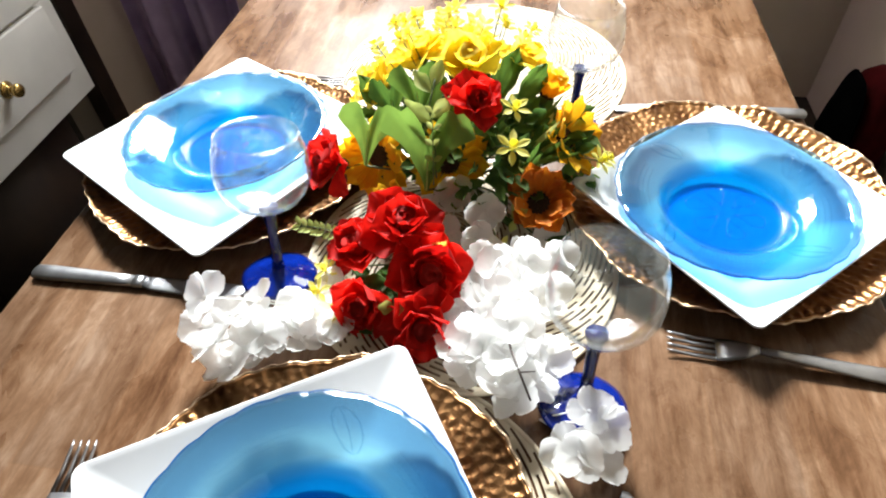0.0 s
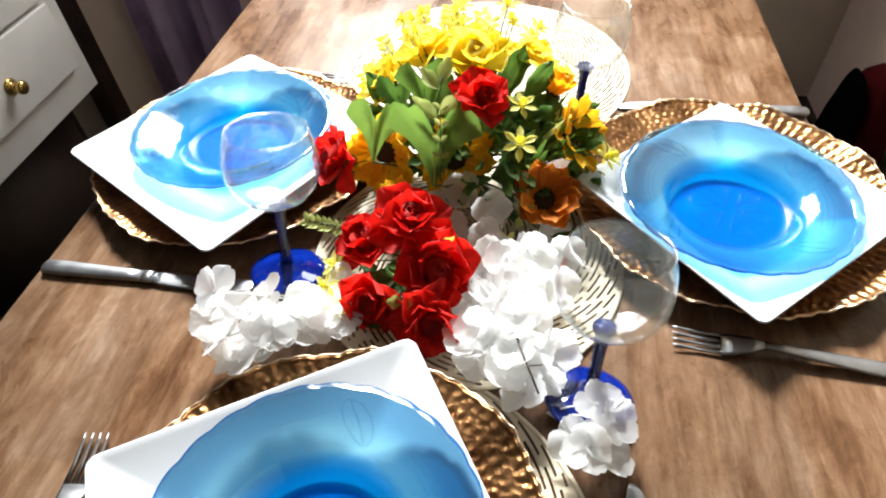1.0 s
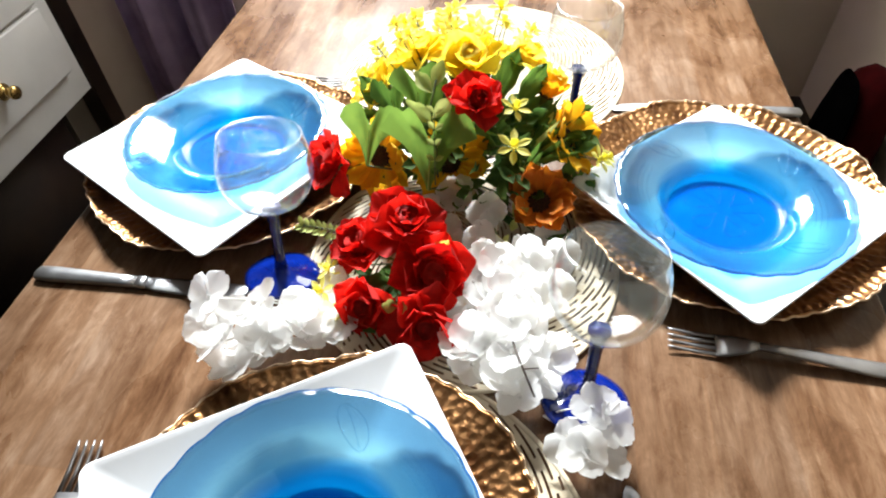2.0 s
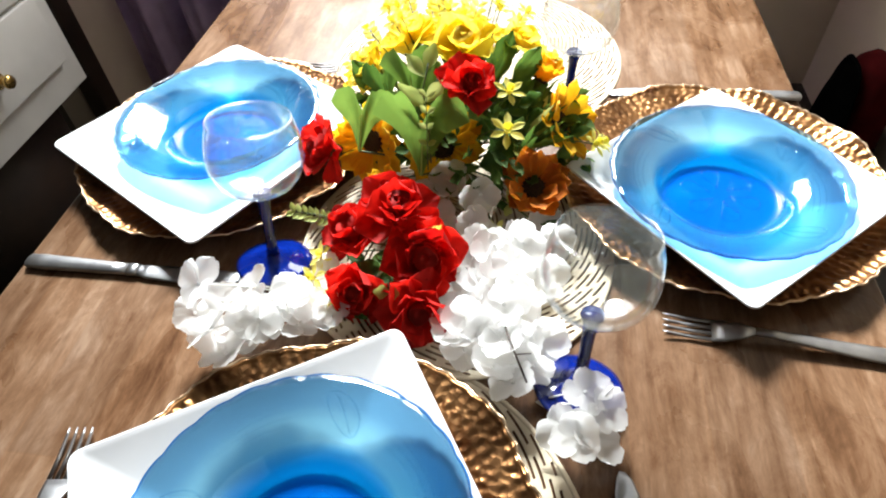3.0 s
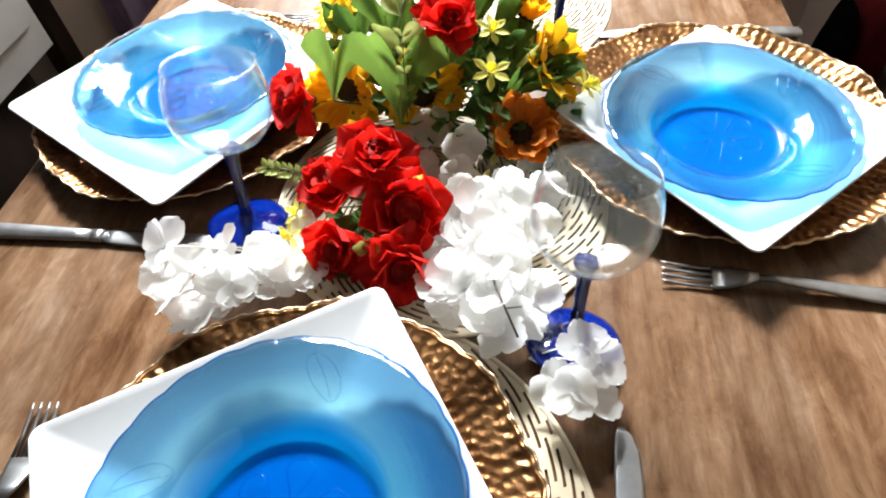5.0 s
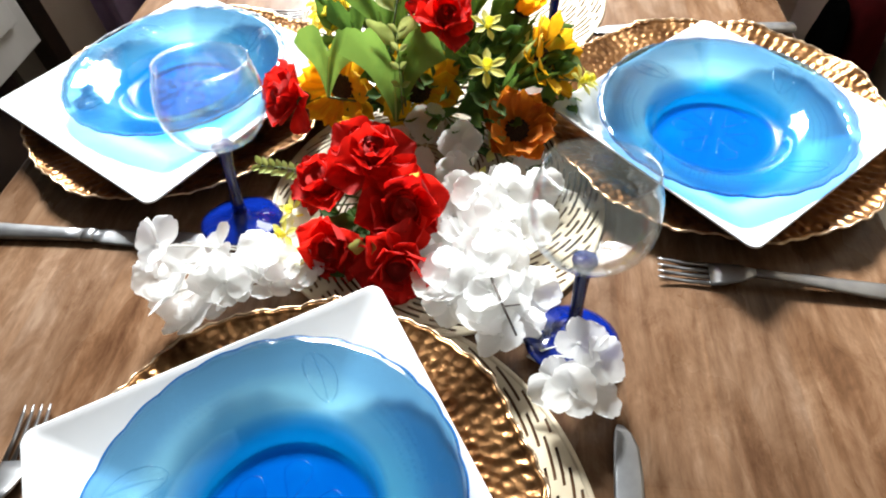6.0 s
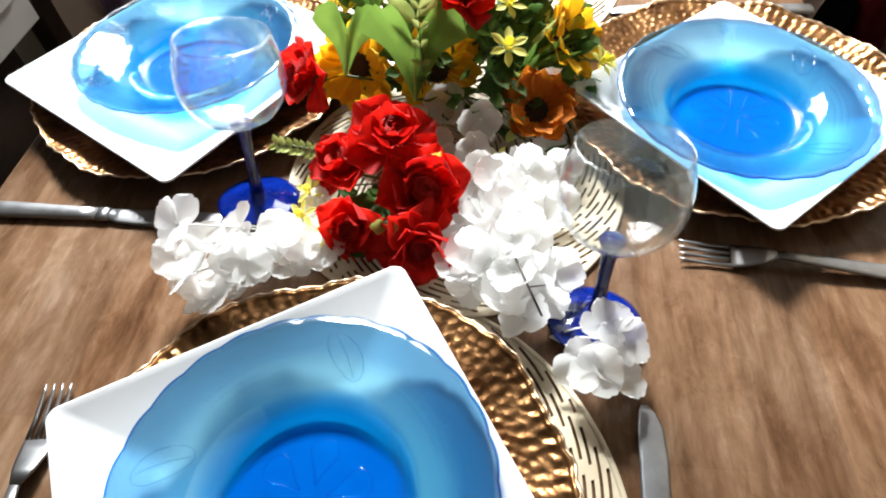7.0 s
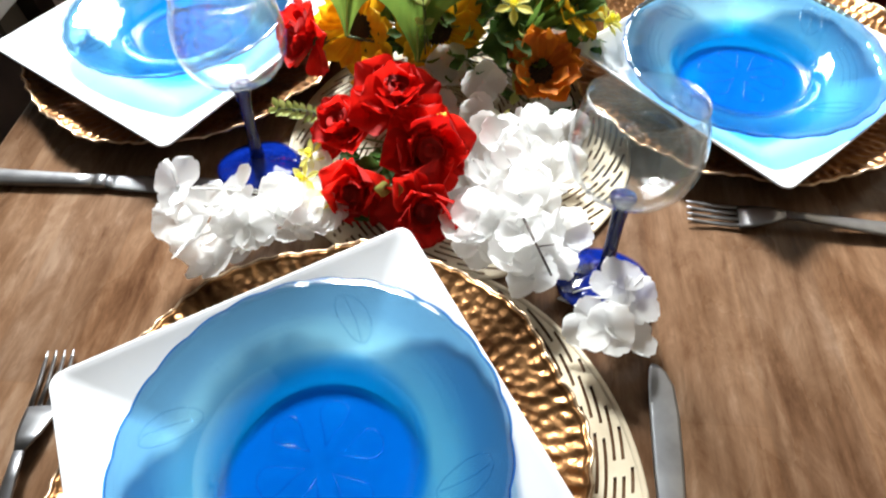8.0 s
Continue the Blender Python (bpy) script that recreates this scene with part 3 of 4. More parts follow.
# ---- cabinet, curtain, bag ----
def cabinet():
    t = thing("drawer_cabinet", "white painted drawer cabinet with brass knobs above a dark shade block", "cabinet")
    xf, y0, y1 = -1.05, 0.76, 1.228
    part("body", box(-1.46, xf, y0, y1, 0.425, 0.905, 0.003), PAINT, t)
    # Solid dark block put where there is only shade beneath the drawers.
    part("shade_block", box(-1.45, xf - 0.08, y0 + 0.04, y1 - 0.055, 0.0, 0.4245), WOOD_AND_SHADE, t, "dark block in place of the shade under the cabinet")
    part("top", box(-1.47, xf + 0.02, y0 - 0.015, y1 + 0.015, 0.9055, 0.93, 0.006), PAINT, t)
    for z0, z1 in ((0.50, 0.652), (0.660, 0.885)):
        d = part("drawer", box(xf + 0.0005, xf + 0.016, y0 + 0.012, y1 - 0.045, z0, z1, 0.004), PAINT, t)
        zc = 0.575 if z0 < 0.6 else 0.775
        q = pose(xf + 0.016, 0.985, zc - 0.006, 0, 90, 0)
        part("knob", lathe([(0, 0), (0.017, 0), (0.018, 0.002), (0.012, 0.004), (0.007, 0.007), (0.006, 0.014), (0.011, 0.019), (0.0145, 0.025), (0.013, 0.031), (0.006, 0.034), (0, 0.0345)], 32), BRASS, d, "round brass knob", q)


cabinet()
tagged(new("trim", finish(box(-1.24, -1.185, 1.385, 1.445, 0.0, 2.1, 0.003), "trim", WOOD_AND_SHADE, False)), "dark brown upright strip beside the cabinet", "trim", kind="structure")


# Added panel whose paler beige stands in for the lit stretch of side wall.
LIT_PANEL = mottled("lit_wall_beige", (0.66, 0.56, 0.48), (0.76, 0.66, 0.57), 6.0, 0.5, 0.05)
door = thing("lit_wall_panel", "pale beige panel standing in for the lit side wall", "door", kind="structure")
part("pale_panel", box(-1.2405, -1.205, 1.446, 1.90, 0.01, 2.03, 0.003), LIT_PANEL, door)


def curtain():
    bm = bmesh.new()
    rows = []
    n = 60
    for z in (0.03, 0.4, 0.9, 1.5, 2.1, 2.5):
        row = []
        for i in range(n + 1):
            u = i / n
            x = -1.195 + 0.395 * u
            y = 1.63 + 0.030 * math.sin(u * 17) + 0.012 * math.sin(u * 41 + z) - 0.02 * u
            row.append(bm.verts.new((x, y, z)))
        rows.append(row)
    for a, b in zip(rows, rows[1:]):
        for i in range(n):
            bm.faces.new((a[i], a[i + 1], b[i + 1], b[i]))
    t = thing("curtain", "dark purple curtain hanging in folds beside the window", "curtain")
    thicken(part("cloth", bm, CURTAIN, t), 0.003)
    part("rod", tube([(-1.242, 1.63, 2.52), (0.946, 1.63, 2.52)], 0.012, n=12), WOOD_AND_SHADE, t)


curtain()


def bag():
    t = thing("backpack", "dark red backpack with a black padded back on the floor", "bag", pose(0.860, 1.49, 0, 0, 0, 0))

    def pad(x0, x1, half, top):
        bm = bmesh.new()
        rings = []
        for x, f in ((x0, 0.86), (x0 + 0.015, 0.97), ((x0 + x1) / 2, 1.0), (x1 - 0.015, 0.97), (x1, 0.86)):
            ring = []
            for i in range(25):
                a = math.pi * i / 24
                c, q = math.cos(a), math.sin(a)
                ring.append(bm.verts.new((x, half * f * math.copysign(abs(c) ** 0.6, c), 0.002 + top * f * abs(q) ** 0.6)))
            rings.append(ring)
        for a, b in zip(rings, rings[1:]):
            for i in range(24):
                bm.faces.new((a[i], a[i + 1], b[i + 1], b[i]))
            bm.faces.new((a[0], b[0], b[-1], a[-1]))
        bm.faces.new(rings[0])
        bm.faces.new(rings[-1][::-1])
        return bm

    part("back_pad", pad(-0.068, -0.042, 0.095, 0.385), BAG_BLACK, t)
    part("body", pad(-0.0418, 0.045, 0.100, 0.400), BAG_RED, t)
    part("pocket", pad(0.0452, 0.066, 0.08, 0.22), BAG_RED, t)


bag()


# ---- flowers ----
ROSE_PETALS = [finish(petal(0.031, 0.035, 0.26, 0.05 + 0.05 * (k % 3), 0.13, 0.42, k, 11, 10, lobes=0.05), "petal", RED) for k in range(8)]
YROSE_PETALS = [finish(petal(0.030, 0.034, 0.28, 0.10, 0.10, 0.2, k, 9, 8), "petal", YELLOW) for k in range(6)]
SUN_PETALS = [finish(petal(0.036, 0.019, 0.20, 0.10, 0.04, 0.7, k, full=0.8), "petal", AMBER) for k in range(3)]
ORANGE_PETALS = [finish(petal(0.036, 0.022, 0.20, 0.10, 0.04, 0.6, k, full=0.8), "petal", ORANGE) for k in range(3)]
WHITE_PETALS = [finish(petal(0.0205, 0.0215, 0.12, 0.02 + 0.06 * (k % 3), 0.03, 0.0, k, 9, 11, oval=True), "petal", WHITE) for k in range(6)]
STAR_PETALS = [finish(petal(0.020, 0.009, 0.15, -0.05, 0.02, 1.0, k), "petal", PALE) for k in range(2)]


def disc(r, h, seed=0):
    return lathe([(r, 0), (r * 1.02, h * 0.4), (r * 0.85, h * 0.85), (r * 0.5, h), (0, h * 0.9)], 20)


HEART = {m.name: finish(lathe([(0.002, -0.004), (0.008, 0.0), (0.0105, 0.009), (0.0095, 0.018), (0.0085, 0.0195), (0.0068, 0.0165), (0.0055, 0.019), (0.0035, 0.016), (0, 0.015)], 24,
         lambda a, r, z: (r * (1 + 0.12 * math.sin(3 * a + z * 300)), z + 0.0012 * math.sin(2 * a + 1))), "heart", m) for m in (RED, YELLOW)}
SEED_DISC = finish(disc(0.0135, 0.005), "seed_disc", SEEDS)
CALYX = finish(lathe([(0.002, -0.018), (0.006, -0.012), (0.008, -0.005), (0.006, -0.001), (0, -0.001)], 12), "calyx", STEM)
EYE = finish(disc(0.0016, 0.002), "blossom_eye", WHITE)
CUP = finish(lathe([(0.003, 0.0), (0.0045, 0.006), (0.0058, 0.011), (0.0062, 0.0125), (0.0050, 0.011), (0.003, 0.004), (0, 0.003)], 14), "trumpet", PALE)


def rose(parent, at, way, size=1.0, seed=0, petals=ROSE_PETALS, colour=RED, name="red_rose"):
    rng = random.Random(seed)
    ob = part(name, HEART[colour.name], colour, parent, "", facing(at, way, rng.uniform(0, 6)) @ Matrix.Scale(size * 1.28, 4))
    for count, tilt, out, up, scale in ((3, 78, 0.003, 0.001, 0.62), (4, 62, 0.005, 0.0, 0.80), (5, 42, 0.006, -0.002, 1.0), (6, 18, 0.006, -0.005, 1.10)):
        spin = rng.uniform(0, 6)
        for i in range(count):
            a = spin + 2 * math.pi * i / count + rng.uniform(-0.15, 0.15)
            m = Matrix.Rotation(a, 4, "Z") @ Matrix.Translation((0, out, up)) @ Matrix.Rotation(radians(tilt + rng.uniform(-20, 20)), 4, "X") @ Matrix.Rotation(rng.uniform(-0.4, 0.4), 4, "Y") @ Matrix.Scale(scale * rng.uniform(0.80, 1.16), 4)
            part("petal", rng.choice(petals), colour, ob, "", m)
    part("calyx", CALYX, STEM, ob)
    return ob


def sunflower(parent, at, way, size=1.0, seed=0, petals=SUN_PETALS, colour=AMBER, tilt=18):
    rng = random.Random(seed)
    ob = part("sunflower", SEED_DISC, SEEDS, parent, "", facing(at, way, rng.uniform(0, 6)) @ Matrix.Scale(size, 4))
    for ring, (count, lift) in enumerate(((9, tilt), (9, tilt - 14))):
        for i in range(count):
            a = 2 * math.pi * (i + 0.5 * ring) / count + rng.uniform(-0.12, 0.12)
            m = Matrix.Rotation(a, 4, "Z") @ Matrix.Translation((0, 0.010, 0.001 - 0.001 * ring)) @ Matrix.Rotation(radians(lift + rng.uniform(-10, 10)), 4, "X") @ Matrix.Scale(rng.uniform(0.85, 1.1), 4)
            part("petal", rng.choice(petals), colour, ob, "", m)
    part("calyx", CALYX, STEM, ob)
    return ob


def blossom(parent, at, way, size=1.0, seed=0):
    rng = random.Random(seed)
    ob = part("white_blossom", EYE, WHITE, parent, "", facing(at, way, rng.uniform(0, 6)) @ Matrix.Scale(size * 1.12, 4))
    count = rng.choice((4, 4, 5))
    lift = rng.uniform(0, 26)
    for i in range(count):
        a = 2 * math.pi * i / count + rng.uniform(-0.15, 0.15)
        m = Matrix.Rotation(a, 4, "Z") @ Matrix.Translation((0, 0.001, 0.0)) @ Matrix.Rotation(radians(lift + rng.uniform(-12, 14)), 4, "X") @ Matrix.Rotation(rng.uniform(-0.3, 0.3), 4, "Y") @ Matrix.Scale(rng.uniform(0.85, 1.12), 4)
        part("petal", rng.choice(WHITE_PETALS), WHITE, ob, "", m)
    return ob


def star(parent, at, way, size=1.0, seed=0):
    rng = random.Random(seed)
    ob = part("yellow_star_flower", CUP, PALE, parent, "", facing(at, way, rng.uniform(0, 6)) @ Matrix.Scale(size * 0.8, 4))
    for i in range(6):
        m = Matrix.Rotation(2 * math.pi * i / 6, 4, "Z") @ Matrix.Translation((0, 0.003, 0.001)) @ Matrix.Rotation(radians(rng.uniform(0, 25)), 4, "X")
        part("petal", rng.choice(STAR_PETALS), PALE, ob, "", m)
    return ob


def stem(parent, a, b, lift=0.0, r=0.0013, mat=STEM, name="stem"):
    return part(name, tube(arc(a, b, lift), r, r * 0.8), mat, parent)


def leaf(parent, base, tip, width, mat=LEAF, up=(0, -0.4, 1), curl=0.1, cup=0.2, ruffle=0.03, pointed=0.6, seed=0, name="leaf", full=0.62, lobes=0.0):
    """A leaf from its base to its tip, its face turned towards up."""
    base, tip, up = Vector(base), Vector(tip), Vector(up)
    y = (tip - base).normalized()
    x = y.cross(up).normalized()
    z = x.cross(y)
    m = Matrix.Translation(base) @ Matrix((x, y, z)).transposed().to_4x4()
    small = width < 0.02
    return part(name, petal((tip - base).length, width, cup, curl, ruffle, pointed, seed, 5 if small else 9, 7 if small else 12, full, lobes), mat, parent, "", m)


def fan_leaf(parent, base, tip, width, up, seed=0, mat=LEAF, nu=15, nv=13):
    """A broad leaf that widens from a narrow base into two rounded lobes with a notch between them, folded along its rib."""
    rng = random.Random(seed)
    ph = [rng.uniform(0, 6.28) for _ in range(3)]
    base, tip, up = Vector(base), Vector(tip), Vector(up)
    length = (tip - base).length
    bm = bmesh.new()
    rows = []
    for j in range(nv):
        v = j / (nv - 1)
        half = width / 2 * (0.05 + 0.95 * v ** 1.35) * (1 + 0.07 * math.sin(9 * v + ph[0]))
        row = []
        for i in range(nu):
            u = 2 * i / (nu - 1) - 1
            q = abs(u)
            y = length * v * (1 + 0.12 * math.sin(math.pi * q) - 0.30 * (1 - q) ** 2 * v * v - 0.26 * q ** 4 * v + 0.045 * v * math.sin(11 * u + ph[1]) + 0.02 * v * math.sin(23 * u + ph[0]))
            z = 0.32 * q * half + 0.10 * length * v * v + 0.06 * length * v * math.sin(6 * u + ph[2]) - 0.10 * half * q ** 3
            row.append(bm.verts.new((u * half, y, z)))
        rows.append(row)
    for a, b in zip(rows, rows[1:]):
        for i in range(nu - 1):
            bm.faces.new((a[i], a[i + 1], b[i + 1], b[i]))
    y = (tip - base).normalized()
    x = y.cross(up).normalized()
    ob = part("leaf", bm, mat, parent, "", Matrix.Translation(base) @ Matrix((x, y, x.cross(y))).transposed().to_4x4())
    part("rib", tube([(0, length * f, 0.0012 + 0.10 * length * f * f) for f in (0.0, 0.2, 0.4, 0.6)], 0.0009, 0.0004, 5), LIME, ob)
    return ob


def sprig(parent, base, tip, mat, count=7, size=0.007, seed=0, name="sprig"):
    """A thin twig with small round buds or leaflets in pairs."""
    rng = random.Random(seed)
    base, tip = Vector(base), Vector(tip)
    ob = part(name, tube(arc(base, tip, 0.004), 0.0007, 0.0004, 5), STEM, parent)
    side = (tip - base).cross(Vector((0, -0.6, 1))).normalized()
    for i in range(count):
        f = 0.35 + 0.65 * i / (count - 1)
        for s in (-1, 1):
            p = base.lerp(tip, f)
            q = p + side * s * size * (1.3 - 0.6 * f) + (tip - base).normalized() * size * 0.6 + Vector((0, 0, rng.uniform(-0.2, 0.5) * size))
            y = (q - p).normalized()
            x = y.cross(Vector((rng.uniform(-0.4, 0.4), -0.6, 1))).normalized()
            m = Matrix.Translation(p) @ Matrix((x, y, x.cross(y))).transposed().to_4x4()
            part("leaflet", petal(size * 1.3, size * 0.75, 0.2, 0.1, 0.0, 0.4, i, 5, 5), mat, ob, "", m)
    return ob


def arrangement():
    t = thing("flower_arrangement", "artificial arrangement of yellow, red and white flowers on the table", "flowers")
    root = (-0.045, 0.585, 0.756)
    # roses
    for k, (at, way, size) in enumerate((((-0.031, 0.553, 0.882), (0.3, -0.45, 0.85), 0.66), ((-0.176, 0.530, 0.815), (-0.75, -0.45, 0.35), 0.80))):
        rose(t, at, way, size, 10 + k)
        stem(t, root, Vector(at) - Vector(way).normalized() * 0.017, 0.01)
    for k, (at, way, size) in enumerate((((-0.043, 0.612, 0.892), (0.05, -0.4, 0.9), 0.78), ((-0.100, 0.645, 0.880), (-0.2, 0.1, 1), 0.72), ((-0.140, 0.618, 0.855), (-0.7, -0.1, 0.6), 0.72), ((0.010, 0.650, 0.875), (0.3, 0.3, 1), 0.6))):
        rose(t, at, way, size, 20 + k, YROSE_PETALS, YELLOW, "yellow_rose")
        stem(t, root, Vector(at) - Vector(way).normalized() * 0.015, 0.01)
    for k, (x, y, z) in enumerate(((-0.070, 0.664, 0.872), (-0.022, 0.680, 0.862), (-0.122, 0.668, 0.858), (0.030, 0.662, 0.850), (-0.158, 0.642, 0.832), (-0.045, 0.650, 0.890), (-0.095, 0.690, 0.855))):
        way = Vector((x + 0.045, y - 0.600, 0.10))
        rose(t, (x, y, z), way, 0.56, 140 + k, YROSE_PETALS, YELLOW, "yellow_rose")
        stem(t, root, Vector((x, y, z)) - way.normalized() * 0.012, 0.01)
    # sunflowers
    for k, (at, way, size, kind, tilt) in enumerate((
            ((-0.132, 0.548, 0.815), (-0.25, -0.9, 0.55), 0.95, 0, 30), ((-0.060, 0.553, 0.810), (0.1, -0.85, 0.5), 1.0, 0, 25), ((0.037, 0.520, 0.788), (0.10, -0.50, 0.80), 0.98, 1, 50),
            ((0.058, 0.582, 0.824), (0.75, -0.35, 0.60), 1.0, 0, 34), ((0.036, 0.622, 0.850), (0.5, 0.2, 0.9), 0.7, 0, 65), ((-0.105, 0.500, 0.790), (-0.5, -0.7, 0.4), 0.75, 0, 40))):
        sunflower(t, at, way, size, 30 + k, ORANGE_PETALS if kind else SUN_PETALS, ORANGE if kind else AMBER, tilt)
        stem(t, root, Vector(at) - Vector(way).normalized() * 0.017, 0.0)
    # small yellow star flowers
    for k, (at, way, size) in enumerate((((0.008, 0.520, 0.857), (0.1, -0.45, 0.9), 1.05), ((0.006, 0.567, 0.868), (0.3, -0.2, 0.95), 0.95), ((-0.016, 0.662, 0.925), (0, -0.2, 1), 0.8),
                                         ((-0.064, 0.672, 0.918), (-0.1, -0.2, 1), 0.8), ((-0.130, 0.682, 0.892), (-0.4, 0, 1), 0.7), ((0.048, 0.640, 0.862), (0.5, 0, 1), 0.8),
                                         ((0.096, 0.566, 0.812), (0.6, -0.3, 0.7), 0.9), ((0.105, 0.585, 0.800), (0.8, 0, 0.5), 0.8), ((-0.166, 0.652, 0.850), (-0.6, 0, 0.8), 0.8),
                                         ((0.002, 0.470, 0.772), (0.2, -0.6, 0.7), 0.8), ((-0.165, 0.600, 0.842), (-0.6, -0.4, 0.7), 0.7))):
        star(t, at, way, size, 50 + k)
        stem(t, root, at, 0.02, 0.0009)
    rng = random.Random(21)
    for k in range(16):
        x, y = rng.uniform(-0.15, 0.03), rng.uniform(0.63, 0.70)
        at = (x, y, 0.915 - 2.2 * (x + 0.055) ** 2 - 0.3 * abs(y - 0.655) + rng.uniform(-0.015, 0.006))
        star(t, at, (x + 0.05, rng.uniform(-0.1, 0.05), 0.12), 0.7, 160 + k)
        stem(t, root, at, 0.01, 0.0008)
    # pale sprigs that stand out at the top
    for k, (a, b) in enumerate((((-0.06, 0.62, 0.86), (-0.076, 0.665, 0.913)), ((-0.05, 0.62, 0.86), (-0.031, 0.640, 0.918)), ((-0.09, 0.63, 0.85), (-0.129, 0.690, 0.893)), ((-0.10, 0.63, 0.85), (-0.110, 0.690, 0.900)),
                                ((-0.02, 0.63, 0.85), (0.008, 0.650, 0.893)), ((-0.03, 0.62, 0.86), (-0.045, 0.682, 0.903)), ((-0.12, 0.60, 0.83), (-0.172, 0.640, 0.850)), ((-0.09, 0.66, 0.86), (-0.085, 0.710, 0.893)), ((-0.13, 0.64, 0.83), (-0.160, 0.690, 0.863)))):
        sprig(t, a, b, PALE, 8, 0.009, k)
        stem(t, root, a, 0.01, 0.0009)
    # large two-lobed leaves
    for k, (a, b, w, up) in enumerate((
            ((-0.074, 0.503, 0.812), (-0.072, 0.538, 0.884), 0.086, (0.05, -0.85, 0.5)), ((-0.138, 0.518, 0.826), (-0.136, 0.556, 0.872), 0.062, (0.15, -0.85, 0.5)),
            ((-0.084, 0.548, 0.856), (-0.096, 0.586, 0.898), 0.052, (0.1, -0.8, 0.6)), ((-0.112, 0.560, 0.846), (-0.126, 0.588, 0.884), 0.044, (0.2, -0.8, 0.5)))):
        fan_leaf(t, a, b, w, up, k)
        stem(t, root, a, 0.0)
    for k, (a, b, w, up, mat, blunt) in enumerate((
            ((-0.080, 0.560, 0.850), (-0.078, 0.602, 0.895), 0.028, (0, -0.8, 0.6), LEAF, 0.4),
            ((-0.020, 0.535, 0.800), (0.022, 0.545, 0.806), 0.036, (0.1, -0.6, 0.8), DARK_LEAF, 0.2), ((0.060, 0.565, 0.780), (0.070, 0.570, 0.822), 0.024, (0.5, -0.8, 0.2), LEAF, 0.5),
            ((0.005, 0.600, 0.850), (0.034, 0.626, 0.886), 0.024, (0.4, -0.6, 0.6), LEAF, 0.5), ((-0.015, 0.600, 0.850), (0.004, 0.642, 0.892), 0.024, (0.2, -0.6, 0.6), LEAF, 0.5),
            ((-0.035, 0.535, 0.800), (-0.030, 0.500, 0.812), 0.030, (0, -0.4, 1), DARK_LEAF, 0.4), ((0.035, 0.500, 0.765), (0.070, 0.500, 0.768), 0.022, (0, -0.5, 1), DARK_LEAF, 0.5),
            ((-0.120, 0.500, 0.800), (-0.118, 0.470, 0.800), 0.018, (0.2, -0.5, 0.8), LEAF, 0.5), ((-0.125, 0.590, 0.840), (-0.160, 0.610, 0.872), 0.024, (-0.2, -0.7, 0.7), LEAF, 0.4))):
        leaf(t, a, b, w, mat, up, 0.10, 0.20, 0.09, blunt, k, full=0.74, lobes=0.10)
        stem(t, root, a, 0.0)
    # pale round leaflets in front of the large leaves
    for k, (a, b) in enumerate((((-0.066, 0.500, 0.822), (-0.066, 0.518, 0.893)),)):
        sprig(t, a, b, LIME, 4, 0.008, 60 + k)
    # dark leaves that fill the heart of the arrangement
    rng = random.Random(77)
    for k in range(46):
        a = Vector((rng.uniform(-0.125, 0.045), rng.uniform(0.560, 0.615), rng.uniform(0.762, 0.822)))
        d = Vector((rng.uniform(-0.022, 0.022), rng.uniform(-0.016, 0.012), rng.uniform(0.014, 0.034)))
        leaf(t, a, a + d, rng.uniform(0.016, 0.026), DARK_LEAF, (rng.uniform(-0.4, 0.4), -0.8, 0.5), 0.1, 0.2, 0.05, 0.6, k)
    # grassy blades, fine dark leaves in the middle
    rng = random.Random(8)
    for k in range(28):
        b = Vector((0.025 + rng.uniform(-0.012, 0.012), 0.560 + rng.uniform(-0.02, 0.02), 0.815))
        leaf(t, b, b + Vector((rng.uniform(0.01, 0.055), rng.uniform(-0.01, 0.05), rng.uniform(0.015, 0.05))), 0.0055, rng.choice((LEAF, LEAF, LIME)), (0.2, -0.7, 0.6), -0.12, 0.1, 0.0, 1.0, k, "blade")
    for k in range(230):
        a = rng.uniform(0, 2 * math.pi)
        q = math.sqrt(rng.uniform(0.02, 1))
        at = Vector((-0.045 + 0.110 * q * math.cos(a), 0.592 + 0.085 * q * math.sin(a), 0.762 + 0.105 * math.sqrt(1 - q * q * 0.85) * rng.uniform(0.15, 1)))
        d = Vector((math.cos(a) * q, math.sin(a) * q - 0.2, rng.uniform(-0.1, 0.9))).normalized() * rng.uniform(0.02, 0.036)
        leaf(t, at, at + d, rng.uniform(0.010, 0.018), rng.choice((DARK_LEAF, DARK_LEAF, DARK_LEAF, LEAF)), (rng.uniform(-0.5, 0.5), -0.6, 0.7), 0.1, 0.2, 0.04, 0.8, k)
    for k in range(80):
        at = Vector((rng.uniform(-0.01, 0.075), rng.uniform(0.575, 0.660), rng.uniform(0.770, 0.825)))
        d = Vector((rng.uniform(-0.4, 0.9), rng.uniform(-0.8, 0.2), rng.uniform(-0.2, 0.8))).normalized() * rng.uniform(0.022, 0.036)
        leaf(t, at, at + d, rng.uniform(0.010, 0.016), rng.choice((DARK_LEAF, DARK_LEAF, LEAF)), (rng.uniform(-0.5, 0.5), -0.6, 0.7), 0.1, 0.2, 0.04, 0.8, k)
    for k in range(12):
        b = Vector((0.085 + rng.uniform(-0.008, 0.012), 0.570 + rng.uniform(-0.015, 0.015), 0.785))
        leaf(t, b, b + Vector((rng.uniform(-0.012, 0.028), rng.uniform(-0.035, 0.01), rng.uniform(-0.012, 0.022))), 0.007, rng.choice((LEAF, DARK_LEAF)), (0.2, -0.7, 0.6), 0.1, 0.1, 0.0, 0.9, k, "blade")
